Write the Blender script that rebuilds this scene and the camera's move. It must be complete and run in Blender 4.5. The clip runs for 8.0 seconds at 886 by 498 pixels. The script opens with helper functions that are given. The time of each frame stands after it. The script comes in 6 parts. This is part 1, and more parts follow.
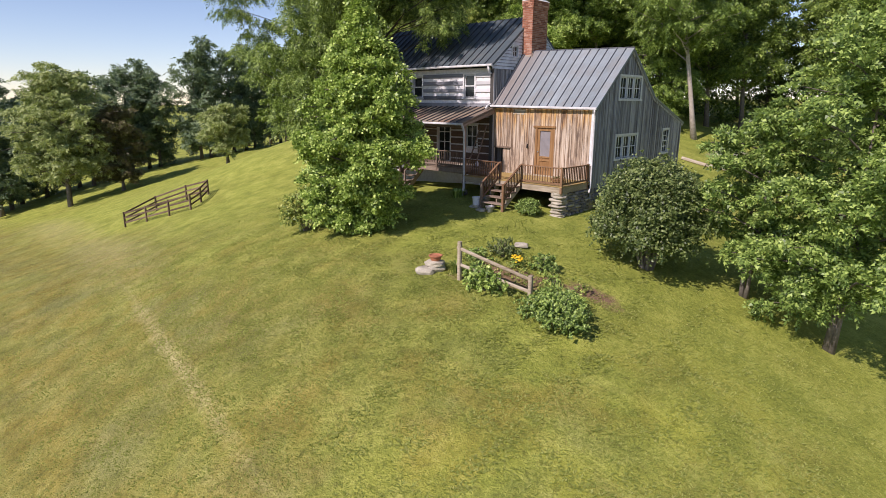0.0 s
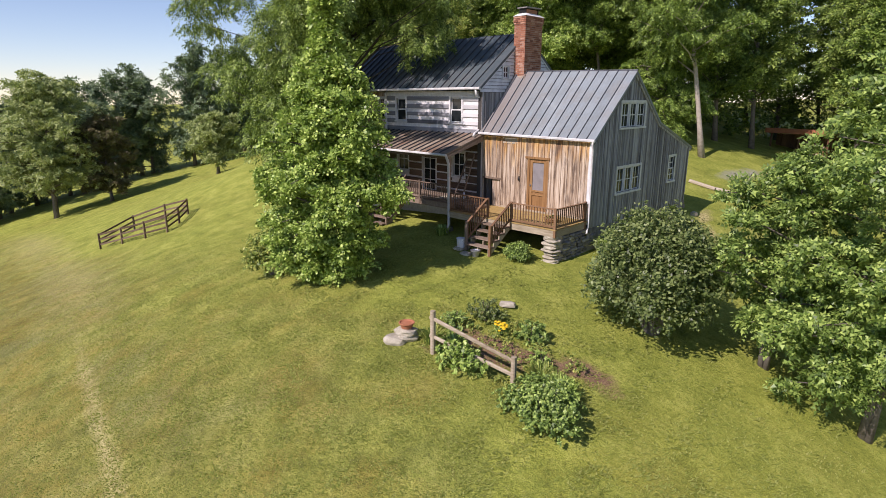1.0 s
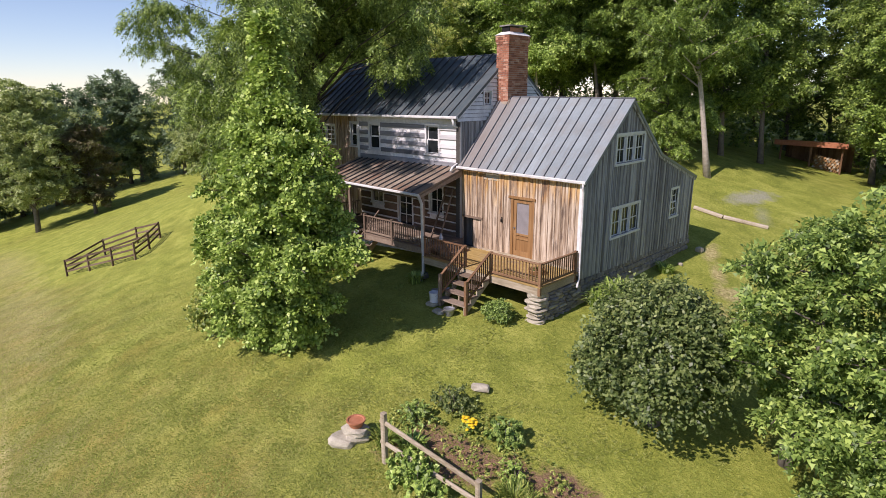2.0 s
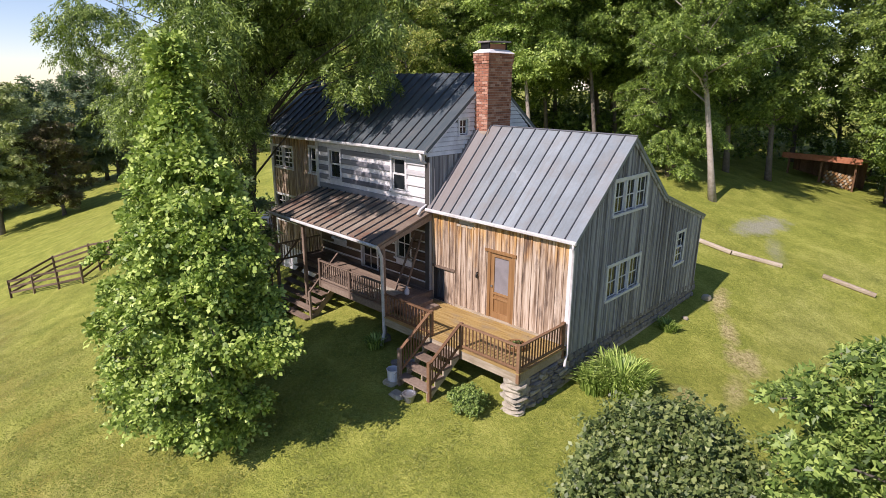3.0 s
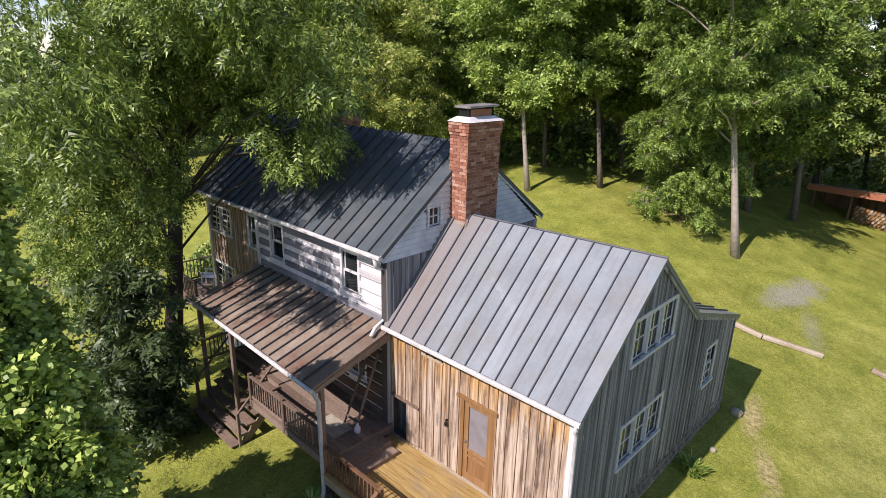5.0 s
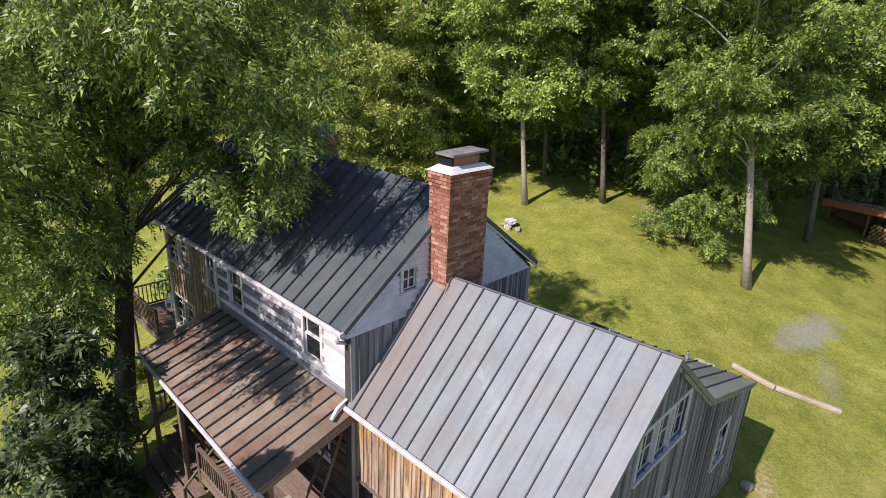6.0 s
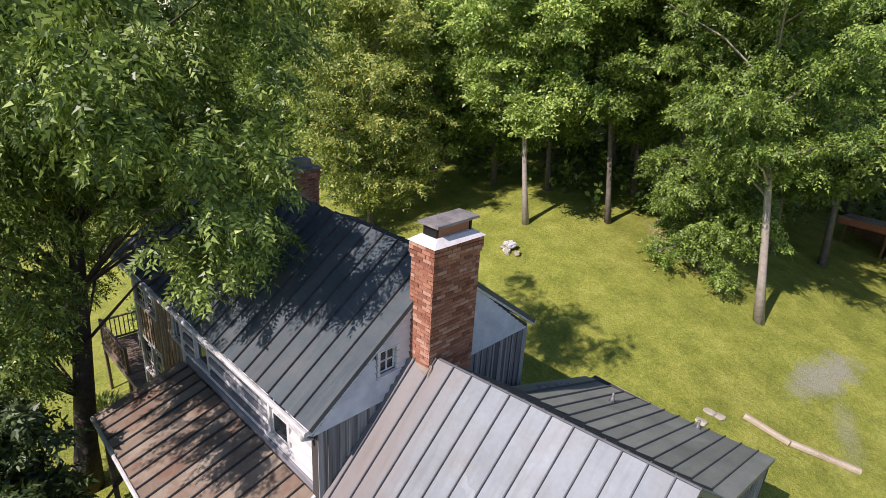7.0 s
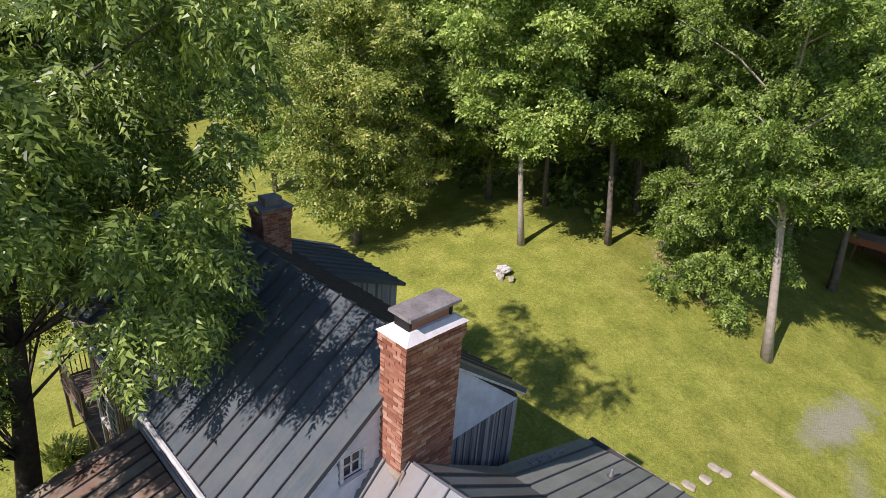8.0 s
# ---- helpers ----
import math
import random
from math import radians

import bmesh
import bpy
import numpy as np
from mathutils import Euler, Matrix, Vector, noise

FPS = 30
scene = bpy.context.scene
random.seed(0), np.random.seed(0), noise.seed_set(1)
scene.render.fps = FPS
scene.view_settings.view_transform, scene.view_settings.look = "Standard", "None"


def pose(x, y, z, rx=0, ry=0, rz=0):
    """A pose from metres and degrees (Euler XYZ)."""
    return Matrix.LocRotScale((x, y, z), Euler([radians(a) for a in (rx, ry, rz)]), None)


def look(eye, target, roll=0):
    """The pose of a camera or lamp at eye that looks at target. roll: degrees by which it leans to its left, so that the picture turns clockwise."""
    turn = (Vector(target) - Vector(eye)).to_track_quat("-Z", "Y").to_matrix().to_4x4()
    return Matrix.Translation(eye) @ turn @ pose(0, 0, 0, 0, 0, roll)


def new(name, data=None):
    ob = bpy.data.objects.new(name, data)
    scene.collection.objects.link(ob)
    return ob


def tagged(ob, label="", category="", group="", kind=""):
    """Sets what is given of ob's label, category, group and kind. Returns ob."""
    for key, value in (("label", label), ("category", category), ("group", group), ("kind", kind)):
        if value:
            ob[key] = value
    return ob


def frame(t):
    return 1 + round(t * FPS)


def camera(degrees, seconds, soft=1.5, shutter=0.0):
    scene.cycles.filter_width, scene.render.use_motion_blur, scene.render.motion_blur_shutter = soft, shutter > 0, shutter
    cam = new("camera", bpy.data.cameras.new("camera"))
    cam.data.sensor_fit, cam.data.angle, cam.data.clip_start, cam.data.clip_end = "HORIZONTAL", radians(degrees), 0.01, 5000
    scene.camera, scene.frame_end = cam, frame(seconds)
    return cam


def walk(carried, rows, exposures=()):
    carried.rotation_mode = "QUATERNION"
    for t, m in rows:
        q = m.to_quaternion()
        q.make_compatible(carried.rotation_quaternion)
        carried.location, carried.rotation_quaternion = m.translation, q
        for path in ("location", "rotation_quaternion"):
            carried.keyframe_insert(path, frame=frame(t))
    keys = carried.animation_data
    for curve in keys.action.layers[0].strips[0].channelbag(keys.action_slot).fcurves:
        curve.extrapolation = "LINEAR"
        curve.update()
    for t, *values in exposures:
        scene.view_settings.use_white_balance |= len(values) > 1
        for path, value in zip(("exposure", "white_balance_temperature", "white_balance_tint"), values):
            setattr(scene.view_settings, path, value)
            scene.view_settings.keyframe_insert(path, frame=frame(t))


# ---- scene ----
cam = camera(75.7, 8.0, soft=0.6)
PATH = [
    (0, (11.388, -20.36, 0.231), (10.05, -18.962, -0.272), 0.3),
    (0.5, (10.735, -19.118, 0.766), (9.391, -17.727, 0.261), 0.3),
    (1, (10.114, -17.838, 1.388), (8.767, -16.451, 0.875), 0.1),
    (1.5, (9.549, -16.537, 2.048), (8.198, -15.158, 1.526), -0.2),
    (1.7, (9.283, -15.965, 2.204), (7.929, -14.588, 1.685), -0.3),
    (2.8, (7.404, -12.474, 3.576), (6.063, -11.097, 3.023), -0.2),
    (3, (6.987, -11.895, 3.728), (5.655, -10.514, 3.166), 0.3),
    (3.5, (6.179, -10.722, 4.277), (4.853, -9.343, 3.694), 0.8),
    (4, (5.399, -9.651, 4.858), (4.079, -8.275, 4.256), 1.1),
    (4.5, (4.717, -8.687, 5.419), (3.398, -7.315, 4.802), 1.2),
    (4.7, (4.479, -8.345, 5.55), (3.161, -6.97, 4.941), 1.1),
    (5.8, (2.975, -6.138, 6.806), (1.683, -4.773, 6.124), 2.8),
    (6, (2.721, -5.762, 6.958), (1.426, -4.401, 6.271), 2.8),
    (6.5, (2.158, -4.999, 7.513), (0.864, -3.648, 6.804), 3.1),
    (7, (1.577, -4.201, 8.007), (0.289, -2.857, 7.275), 3.5),
    (7.5, (0.942, -3.419, 8.489), (-0.332, -2.075, 7.733), 4.0),
    (8, (0.379, -2.634, 8.889), (-0.889, -1.294, 8.116), 4.4),
]
walk(cam, [(t, look(eye, target, roll)) for t, eye, target, roll in PATH], exposures=[(0, 0.27, 6450, 26), (1.5, 0.28, 6450, 26), (3.0, 0.42, 6450, 26), (4.5, 0.44, 6450, 26), (6.0, 0.36, 6450, 25), (8, 0.36, 6450, 25)])

# ---- daylight ----
SUN_AZ, SUN_EL = 184.0, 43.5
world = bpy.data.worlds.new("sky")
scene.world = world
world.use_nodes = True
wn = world.node_tree
wn.nodes.clear()
sky = wn.nodes.new("ShaderNodeTexSky")
sky.sky_type, sky.sun_disc = "NISHITA", False
sky.sun_elevation, sky.sun_rotation = radians(SUN_EL), radians(SUN_AZ)
sky.air_density, sky.dust_density, sky.ozone_density = 0.85, 0.0, 1.6
bg = wn.nodes.new("ShaderNodeBackground")
bg.inputs[1].default_value = 0.108
wout = wn.nodes.new("ShaderNodeOutputWorld")
wn.links.new(sky.outputs[0], bg.inputs[0])
wn.links.new(bg.outputs[0], wout.inputs[0])
sun_data = bpy.data.lights.new("sun", "SUN")
sun_data.energy, sun_data.angle, sun_data.color = 4.4, radians(0.53), (1.0, 0.94, 0.87)
sun = new("sun", sun_data)
az, el = radians(SUN_AZ), radians(SUN_EL)
sun.matrix_world = look((math.sin(az) * math.cos(el) * 60, math.cos(az) * math.cos(el) * 60, math.sin(el) * 60), (0, 0, 0))

# ---- materials ----
class Nodes:
    """A small builder for node materials."""

    def __init__(self, name):
        self.m = bpy.data.materials.new(name)
        self.m.use_nodes = True
        self.t = self.m.node_tree
        self.t.nodes.clear()
        self.out = self.n("ShaderNodeOutputMaterial")
        self.b = self.n("ShaderNodeBsdfPrincipled")
        self.t.links.new(self.b.outputs[0], self.out.inputs[0])
        self.co = self.n("ShaderNodeTexCoord").outputs["Object"]
        self.geo = self.n("ShaderNodeNewGeometry")

    def n(self, kind):
        return self.t.nodes.new(kind)

    def put(self, sock, v):
        if isinstance(v, bpy.types.NodeSocket):
            self.t.links.new(v, sock)
        elif isinstance(v, tuple) and len(v) == 3 and sock.type == "RGBA":
            sock.default_value = (*v, 1)
        else:
            sock.default_value = v

    def scaled(self, sx, sy, sz, source=None):
        q = self.n("ShaderNodeMapping")
        self.put(q.inputs[0], source or self.co)
        q.inputs[3].default_value = (sx, sy, sz)
        return q.outputs[0]

    def world_pos(self):
        return self.geo.outputs["Position"]

    def noise(self, scale, detail=3.0, rough=0.55, vec=None, kind="Fac"):
        q = self.n("ShaderNodeTexNoise")
        self.put(q.inputs["Vector"], vec or self.co)
        q.inputs["Scale"].default_value, q.inputs["Detail"].default_value, q.inputs["Roughness"].default_value = scale, detail, rough
        return q.outputs[kind]

    def ramp(self, fac, stops):
        q = self.n("ShaderNodeValToRGB")
        self.put(q.inputs[0], fac)
        e = q.color_ramp.elements
        while len(e) < len(stops):
            e.new(0.5)
        for el_, (p, c) in zip(e, stops):
            el_.position, el_.color = p, (*c, 1) if isinstance(c, tuple) else (c, c, c, 1)
        return q.outputs[0]

    def mix(self, fac, a, b, mode="MIX"):
        q = self.n("ShaderNodeMix")
        q.data_type, q.blend_type = "RGBA", mode
        self.put(q.inputs[0], fac)
        self.put(q.inputs[6], a)
        self.put(q.inputs[7], b)
        return q.outputs[2]

    def math(self, op, a, b=0.0, clamp=False):
        q = self.n("ShaderNodeMath")
        q.operation, q.use_clamp = op, clamp
        self.put(q.inputs[0], a)
        self.put(q.inputs[1], b)
        return q.outputs[0]

    def bump(self, height, strength=0.3, dist=0.01):
        q = self.n("ShaderNodeBump")
        self.put(q.inputs["Height"], height)
        q.inputs["Strength"].default_value, q.inputs["Distance"].default_value = strength, dist
        self.put(self.b.inputs["Normal"], q.outputs[0])

    def xyz(self, vec=None):
        q = self.n("ShaderNodeSeparateXYZ")
        self.put(q.inputs[0], vec or self.world_pos())
        return q.outputs

    def object_random(self):
        return self.n("ShaderNodeObjectInfo").outputs["Random"]

    def set(self, **kw):
        names = {"color": "Base Color", "rough": "Roughness", "metal": "Metallic", "spec": "Specular IOR Level"}
        for k, v in kw.items():
            self.put(self.b.inputs[names[k]], v)
        return self.m


def wood(name, stops, grain=(30, 30, 1.2), rough=0.8, spread=0.35, streak=None, bump=0.4):
    """Weathered timber: grain along the object's long local axis, tone by piece, stains."""
    q = Nodes(name)
    rnd = q.object_random()
    shift = q.n("ShaderNodeVectorMath")
    shift.operation = "ADD"
    q.put(shift.inputs[0], q.co)
    comb = q.n("ShaderNodeCombineXYZ")
    for k in range(3):
        q.put(comb.inputs[k], q.math("MULTIPLY", rnd, 37.0 + 11 * k))
    q.put(shift.inputs[1], comb.outputs[0])
    v = shift.outputs[0]
    g = q.noise(1.0, 4, 0.6, q.scaled(*grain, source=v))
    big = q.noise(0.9, 2, 0.5, v)
    fac = q.math("ADD", q.math("MULTIPLY", g, 0.6), q.math("MULTIPLY", big, 0.4))
    fac = q.math("ADD", fac, q.math("MULTIPLY", q.math("SUBTRACT", rnd, 0.5), spread), clamp=True)
    col = q.ramp(fac, stops)
    if streak:
        s = q.noise(1.0, 3, 0.6, q.scaled(grain[0] * 0.35, grain[1] * 0.35, grain[2] * 0.25, source=v))
        col = q.mix(q.ramp(s, [(0.5, 0.0), (0.68, 0.85)]), col, streak)
    q.bump(g, bump, 0.006)
    return q.set(color=col, rough=rough, spec=0.25)


def plain(name, a, b, scale=6.0, rough=0.6, metal=0.0, bump=0.2, spec=0.4, fine=60.0):
    """A surface of two near tones, mottled at two scales."""
    q = Nodes(name)
    f = q.math("ADD", q.math("MULTIPLY", q.noise(scale, 3), 0.65), q.math("MULTIPLY", q.noise(fine, 2), 0.35))
    q.bump(q.noise(fine, 3), bump, 0.004)
    return q.set(color=q.ramp(f, [(0.3, a), (0.7, b)]), rough=rough, metal=metal, spec=spec)


def leaf_material(name, dark, mid, light, through_=0.35, rough=0.5):
    q = Nodes(name)
    r = q.geo.outputs["Random Per Island"]
    big = q.noise(0.5, 2, 0.5, q.world_pos())
    fac = q.math("ADD", q.math("MULTIPLY", r, 0.75), q.math("MULTIPLY", big, 0.35), clamp=True)
    col = q.ramp(fac, [(0.15, dark), (0.55, mid), (0.95, light)])
    q.set(color=col, rough=rough, spec=0.35)
    tr = q.n("ShaderNodeBsdfTranslucent")
    q.put(tr.inputs[0], q.mix(0.45, col, (0.28, 0.42, 0.05), "MIX"))
    mx = q.n("ShaderNodeMixShader")
    mx.inputs[0].default_value = through_
    q.t.links.new(q.b.outputs[0], mx.inputs[1])
    q.t.links.new(tr.outputs[0], mx.inputs[2])
    q.t.links.new(mx.outputs[0], q.out.inputs[0])
    return q.m


def metal_roof(name, stops, rust=None, rough=0.6, metal=0.0, rust_amount=0.6, tarnish=None):
    q = Nodes(name)
    v = q.world_pos()
    rnd = q.object_random()
    f = q.math("ADD", q.math("MULTIPLY", q.noise(1.1, 3, 0.6, v), 0.55), q.math("MULTIPLY", q.noise(14, 3, 0.6, v), 0.25))
    f = q.math("ADD", f, q.math("MULTIPLY", rnd, 0.22), clamp=True)
    col = q.ramp(f, stops)
    if rust:
        s = q.noise(0.8, 5, 0.7, v)
        col = q.mix(q.ramp(s, [(0.48, 0.0), (0.66, rust_amount)]), col, rust)
    if tarnish:
        # brown run-off on the panels below the chimney
        x, y, z = q.xyz(v)
        edge = q.math("ADD", x, q.math("MULTIPLY", q.math("SUBTRACT", q.noise(1.6, 4, 0.6, v), 0.5), 1.6))
        col = q.mix(q.math("MULTIPLY", q.math("MULTIPLY", q.math("SUBTRACT", -3.55, edge), 1.1, clamp=True), 0.55), col, tarnish)
    streak = q.noise(1.0, 4, 0.6, q.scaled(9, 0.8, 0.8, source=v))
    col = q.mix(q.ramp(streak, [(0.5, 0.0), (0.72, 0.35)]), col, (0.16, 0.14, 0.12))
    q.bump(q.noise(3.0, 2, 0.5, v), 0.12, 0.02)
    return q.set(color=col, rough=rough, metal=metal, spec=0.4)


def grass_ground():
    q = Nodes("mown_grass")
    p = q.world_pos()
    n1 = q.noise(0.13, 3, 0.55, p)
    n2 = q.noise(0.9, 4, 0.6, p)
    n3 = q.noise(9.0, 4, 0.7, p)
    n4 = q.noise(30.0, 3, 0.7, p)
    f = q.math("ADD", q.math("ADD", q.math("MULTIPLY", n2, 0.35), q.math("MULTIPLY", n3, 0.35)), q.math("MULTIPLY", n4, 0.32))
    lush = q.ramp(f, [(0.36, (0.115, 0.148, 0.026)), (0.5, (0.255, 0.288, 0.047)), (0.64, (0.44, 0.44, 0.10))])
    dry = q.ramp(f, [(0.36, (0.10, 0.098, 0.022)), (0.5, (0.20, 0.19, 0.045)), (0.64, (0.34, 0.315, 0.095))])
    x, y, z = q.xyz(p)
    # the lawn is drier on the open slope in front and to the west
    slope = q.math("MULTIPLY", q.math("ADD", q.math("MULTIPLY", y, -1.0), -6.0), 0.16, clamp=True)
    west = q.math("MULTIPLY", q.math("ADD", q.math("MULTIPLY", x, -1.0), 9.0), 0.085, clamp=True)
    dryness = q.math("MULTIPLY", q.math("MULTIPLY", slope, west), 0.85)
    dryness = q.math("ADD", dryness, q.math("MULTIPLY", q.math("SUBTRACT", n1, 0.5), 1.5), clamp=True)
    col = q.mix(dryness, lush, dry)
    # rusty and greyish patches of thin grass on the open slope
    shifted = q.scaled(1, 1, 1, source=p)
    rusty = q.ramp(f, [(0.36, (0.115, 0.088, 0.016)), (0.5, (0.235, 0.19, 0.036)), (0.64, (0.37, 0.30, 0.075))])
    grey = q.ramp(f, [(0.36, (0.085, 0.09, 0.034)), (0.5, (0.165, 0.17, 0.068)), (0.64, (0.28, 0.28, 0.13))])
    col = q.mix(q.math("MULTIPLY", q.ramp(q.noise(0.5, 5, 0.65, shifted), [(0.45, 0.0), (0.62, 0.7)]), q.math("ADD", slope, 0.12, clamp=True)), col, rusty)
    col = q.mix(q.math("MULTIPLY", q.ramp(q.noise(0.33, 5, 0.6, shifted), [(0.48, 0.0), (0.64, 0.4)]), slope), col, grey)
    east = q.math("MULTIPLY", q.math("ADD", x, -3.0), 0.22, clamp=True)
    lime = q.ramp(f, [(0.36, (0.20, 0.215, 0.03)), (0.5, (0.40, 0.405, 0.055)), (0.64, (0.56, 0.54, 0.12))])
    col = q.mix(q.math("MULTIPLY", q.ramp(q.noise(0.6, 4, 0.65, p), [(0.42, 0.1), (0.6, 0.65)]), q.math("MULTIPLY", east, q.math("ADD", slope, 0.3, clamp=True))), col, lime)
    # dark gaps between tufts, the shade among the blades painted into the colour
    gaps = q.ramp(q.noise(4.8, 5, 0.75, p), [(0.54, 0.0), (0.66, 0.55)])
    col = q.mix(q.math("MULTIPLY", gaps, q.math("ADD", slope, 0.35, clamp=True)), col, (0.06, 0.065, 0.018))

    def spot(cx, cy, rx, ry, turn, edge):
        c, s = math.cos(radians(turn)), math.sin(radians(turn))
        dx, dy = q.math("SUBTRACT", x, cx), q.math("SUBTRACT", y, cy)
        a = q.math("ADD", q.math("MULTIPLY", dx, c / rx), q.math("MULTIPLY", dy, s / rx))
        b = q.math("ADD", q.math("MULTIPLY", dx, -s / ry), q.math("MULTIPLY", dy, c / ry))
        d = q.math("SQRT", q.math("ADD", q.math("MULTIPLY", a, a), q.math("MULTIPLY", b, b)))
        d = q.math("ADD", d, q.math("MULTIPLY", q.math("SUBTRACT", q.noise(1.6, 4, 0.65, p), 0.5), 1.5))
        return q.math("MULTIPLY", q.math("SUBTRACT", 1.0, d), edge, clamp=True)

    gravel = q.ramp(n4, [(0.3, (0.22, 0.22, 0.145)), (0.7, (0.44, 0.435, 0.31))])
    soil = q.ramp(n3, [(0.35, (0.23, 0.195, 0.07)), (0.65, (0.56, 0.49, 0.225))])
    mulch = q.ramp(n4, [(0.3, (0.13, 0.075, 0.042)), (0.7, (0.34, 0.215, 0.135))])
    worn = q.ramp(f, [(0.36, (0.17, 0.175, 0.048)), (0.5, (0.345, 0.345, 0.10)), (0.64, (0.54, 0.51, 0.19))])
    for cx, cy, rx, ry, turn, edge, c in SPOTS:
        col = q.mix(spot(cx, cy, rx, ry, turn, edge), col, {"gravel": gravel, "soil": soil, "mulch": mulch, "dry": dry, "worn": worn}[c])
    # dead leaves and bare litter under the wood
    h = q.math("ADD", q.math("MULTIPLY", n3, 0.5), q.math("MULTIPLY", n4, 0.5))
    q.bump(h, 1.0, 0.07)
    return q.set(color=col, rough=0.9, spec=0.15)


# bare places in the lawn: centre, half lengths, turn, edge, kind
SPOTS = [
    (-0.55, 18.3, 0.85, 2.6, -12, 1.6, "gravel"), (0.7, 16.0, 0.5, 2.0, 20, 0.6, "gravel"),
    (3.6, 10.0, 2.6, 5.5, 12, 0.5, "worn"), (4.5, 17.5, 4.0, 2.5, 0, 0.4, "worn"), (0.75, 9.2, 0.4, 1.3, 15, 1.7, "soil"), (1.7, 7.4, 0.4, 1.4, 30, 1.3, "soil"), (2.6, 6.1, 0.7, 0.9, 30, 1.9, "soil"), (3.0, 4.2, 0.4, 1.2, 10, 1.0, "soil"), (2.2, 2.6, 0.5, 0.6, 0, 0.9, "soil"),
    (-8.0, 21.2, 2.6, 1.0, -30, 1.5, "soil"), (4.0, -6.5, 1.15, 0.5, 0, 2.2, "mulch"), (1.6, -7.6, 1.7, 0.8, 20, 3.0, "mulch"),
    (2.9, -7.0, 0.7, 0.6, 0, 3.0, "mulch"),
    (-5.6, -14.6, 10.5, 0.3, -9.8, 0.85, "soil"), (-26, -10.5, 17, 2.2, -9, 0.45, "soil"), (-50, -8, 18, 2.6, -6, 0.45, "soil"),
    (-17, 3.0, 1.5, 1.3, 0, 2.0, "gravel"),
]
M = {}
M["grass"] = grass_ground()
M["gray_board"] = wood("gray_weathered_board", [(0.25, (0.14, 0.14, 0.145)), (0.5, (0.295, 0.30, 0.305)), (0.8, (0.48, 0.48, 0.47))], (28, 28, 0.8), 0.85, 0.4, (0.10, 0.085, 0.075))
M["board_back"] = plain("dark_sheathing", (0.05, 0.045, 0.04), (0.09, 0.08, 0.07), 3, 0.9)
M["trim_white"] = plain("weathered_white_paint", (0.55, 0.54, 0.52), (0.75, 0.74, 0.72), 5, 0.6)
M["trim_gray"] = plain("gray_painted_trim", (0.54, 0.55, 0.54), (0.74, 0.75, 0.73), 5, 0.6)
M["glass"] = Nodes("window_glass").set(color=(0.02, 0.024, 0.026), rough=0.05, spec=0.45)
def clapboard_paint():
    q = Nodes("white_clapboard_paint")
    p = q.world_pos()
    col = q.ramp(q.noise(3.0, 4, 0.6, p), [(0.3, (0.54, 0.56, 0.57)), (0.7, (0.74, 0.76, 0.77))])
    x, y, z = q.xyz(p)
    # a darker, uneven line along the upper edge of each clapboard
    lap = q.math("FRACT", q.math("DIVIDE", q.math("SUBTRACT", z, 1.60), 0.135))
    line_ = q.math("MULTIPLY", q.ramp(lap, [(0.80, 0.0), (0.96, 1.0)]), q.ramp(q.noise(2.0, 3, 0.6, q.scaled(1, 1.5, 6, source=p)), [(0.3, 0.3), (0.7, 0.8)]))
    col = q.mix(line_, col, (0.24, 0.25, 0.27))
    q.bump(q.noise(60, 3, 0.55, p), 0.2, 0.004)
    return q.set(color=col, rough=0.7, spec=0.4)


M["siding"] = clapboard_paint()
M["gutter"] = plain("white_gutter_metal", (0.44, 0.42, 0.39), (0.72, 0.72, 0.70), 4, 0.5)
def worn_deck():
    q = Nodes("worn_deck_board")
    p = q.world_pos()
    rnd = q.object_random()
    grain = q.noise(1.0, 4, 0.6, q.scaled(1.5, 26, 8, source=p))
    f = q.math("ADD", grain, q.math("MULTIPLY", q.math("SUBTRACT", rnd, 0.5), 0.22), clamp=True)
    col = q.ramp(f, [(0.28, (0.21, 0.13, 0.042)), (0.5, (0.37, 0.25, 0.085)), (0.75, (0.48, 0.355, 0.145))])
    wear = q.noise(1.3, 5, 0.65, q.scaled(1.0, 1.6, 1.0, source=p))
    col = q.mix(q.ramp(wear, [(0.5, 0.0), (0.68, 0.75)]), col, (0.28, 0.22, 0.13))
    spots = q.noise(9.0, 4, 0.7, p)
    col = q.mix(q.ramp(spots, [(0.6, 0.0), (0.7, 0.5)]), col, (0.12, 0.08, 0.045))
    q.bump(grain, 0.4, 0.005)
    return q.set(color=col, rough=0.7, spec=0.3)


M["deck"] = worn_deck()
M["porch_wood"] = wood("weathered_porch_wood", [(0.25, (0.11, 0.078, 0.055)), (0.5, (0.20, 0.145, 0.105)), (0.8, (0.32, 0.25, 0.19))], (14, 14, 14), 0.8, 0.3)
M["rail"] = wood("brown_stained_rail", [(0.25, (0.11, 0.058, 0.03)), (0.5, (0.19, 0.105, 0.054)), (0.8, (0.30, 0.18, 0.10))], (14, 14, 14), 0.75, 0.3)
M["log"] = wood("hewn_log", [(0.25, (0.11, 0.11, 0.115)), (0.5, (0.20, 0.20, 0.21)), (0.8, (0.33, 0.325, 0.33))], (0.8, 22, 22), 0.9, 0.3)
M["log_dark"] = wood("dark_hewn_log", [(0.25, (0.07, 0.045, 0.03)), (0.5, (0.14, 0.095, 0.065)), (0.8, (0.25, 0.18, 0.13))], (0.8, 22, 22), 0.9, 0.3)
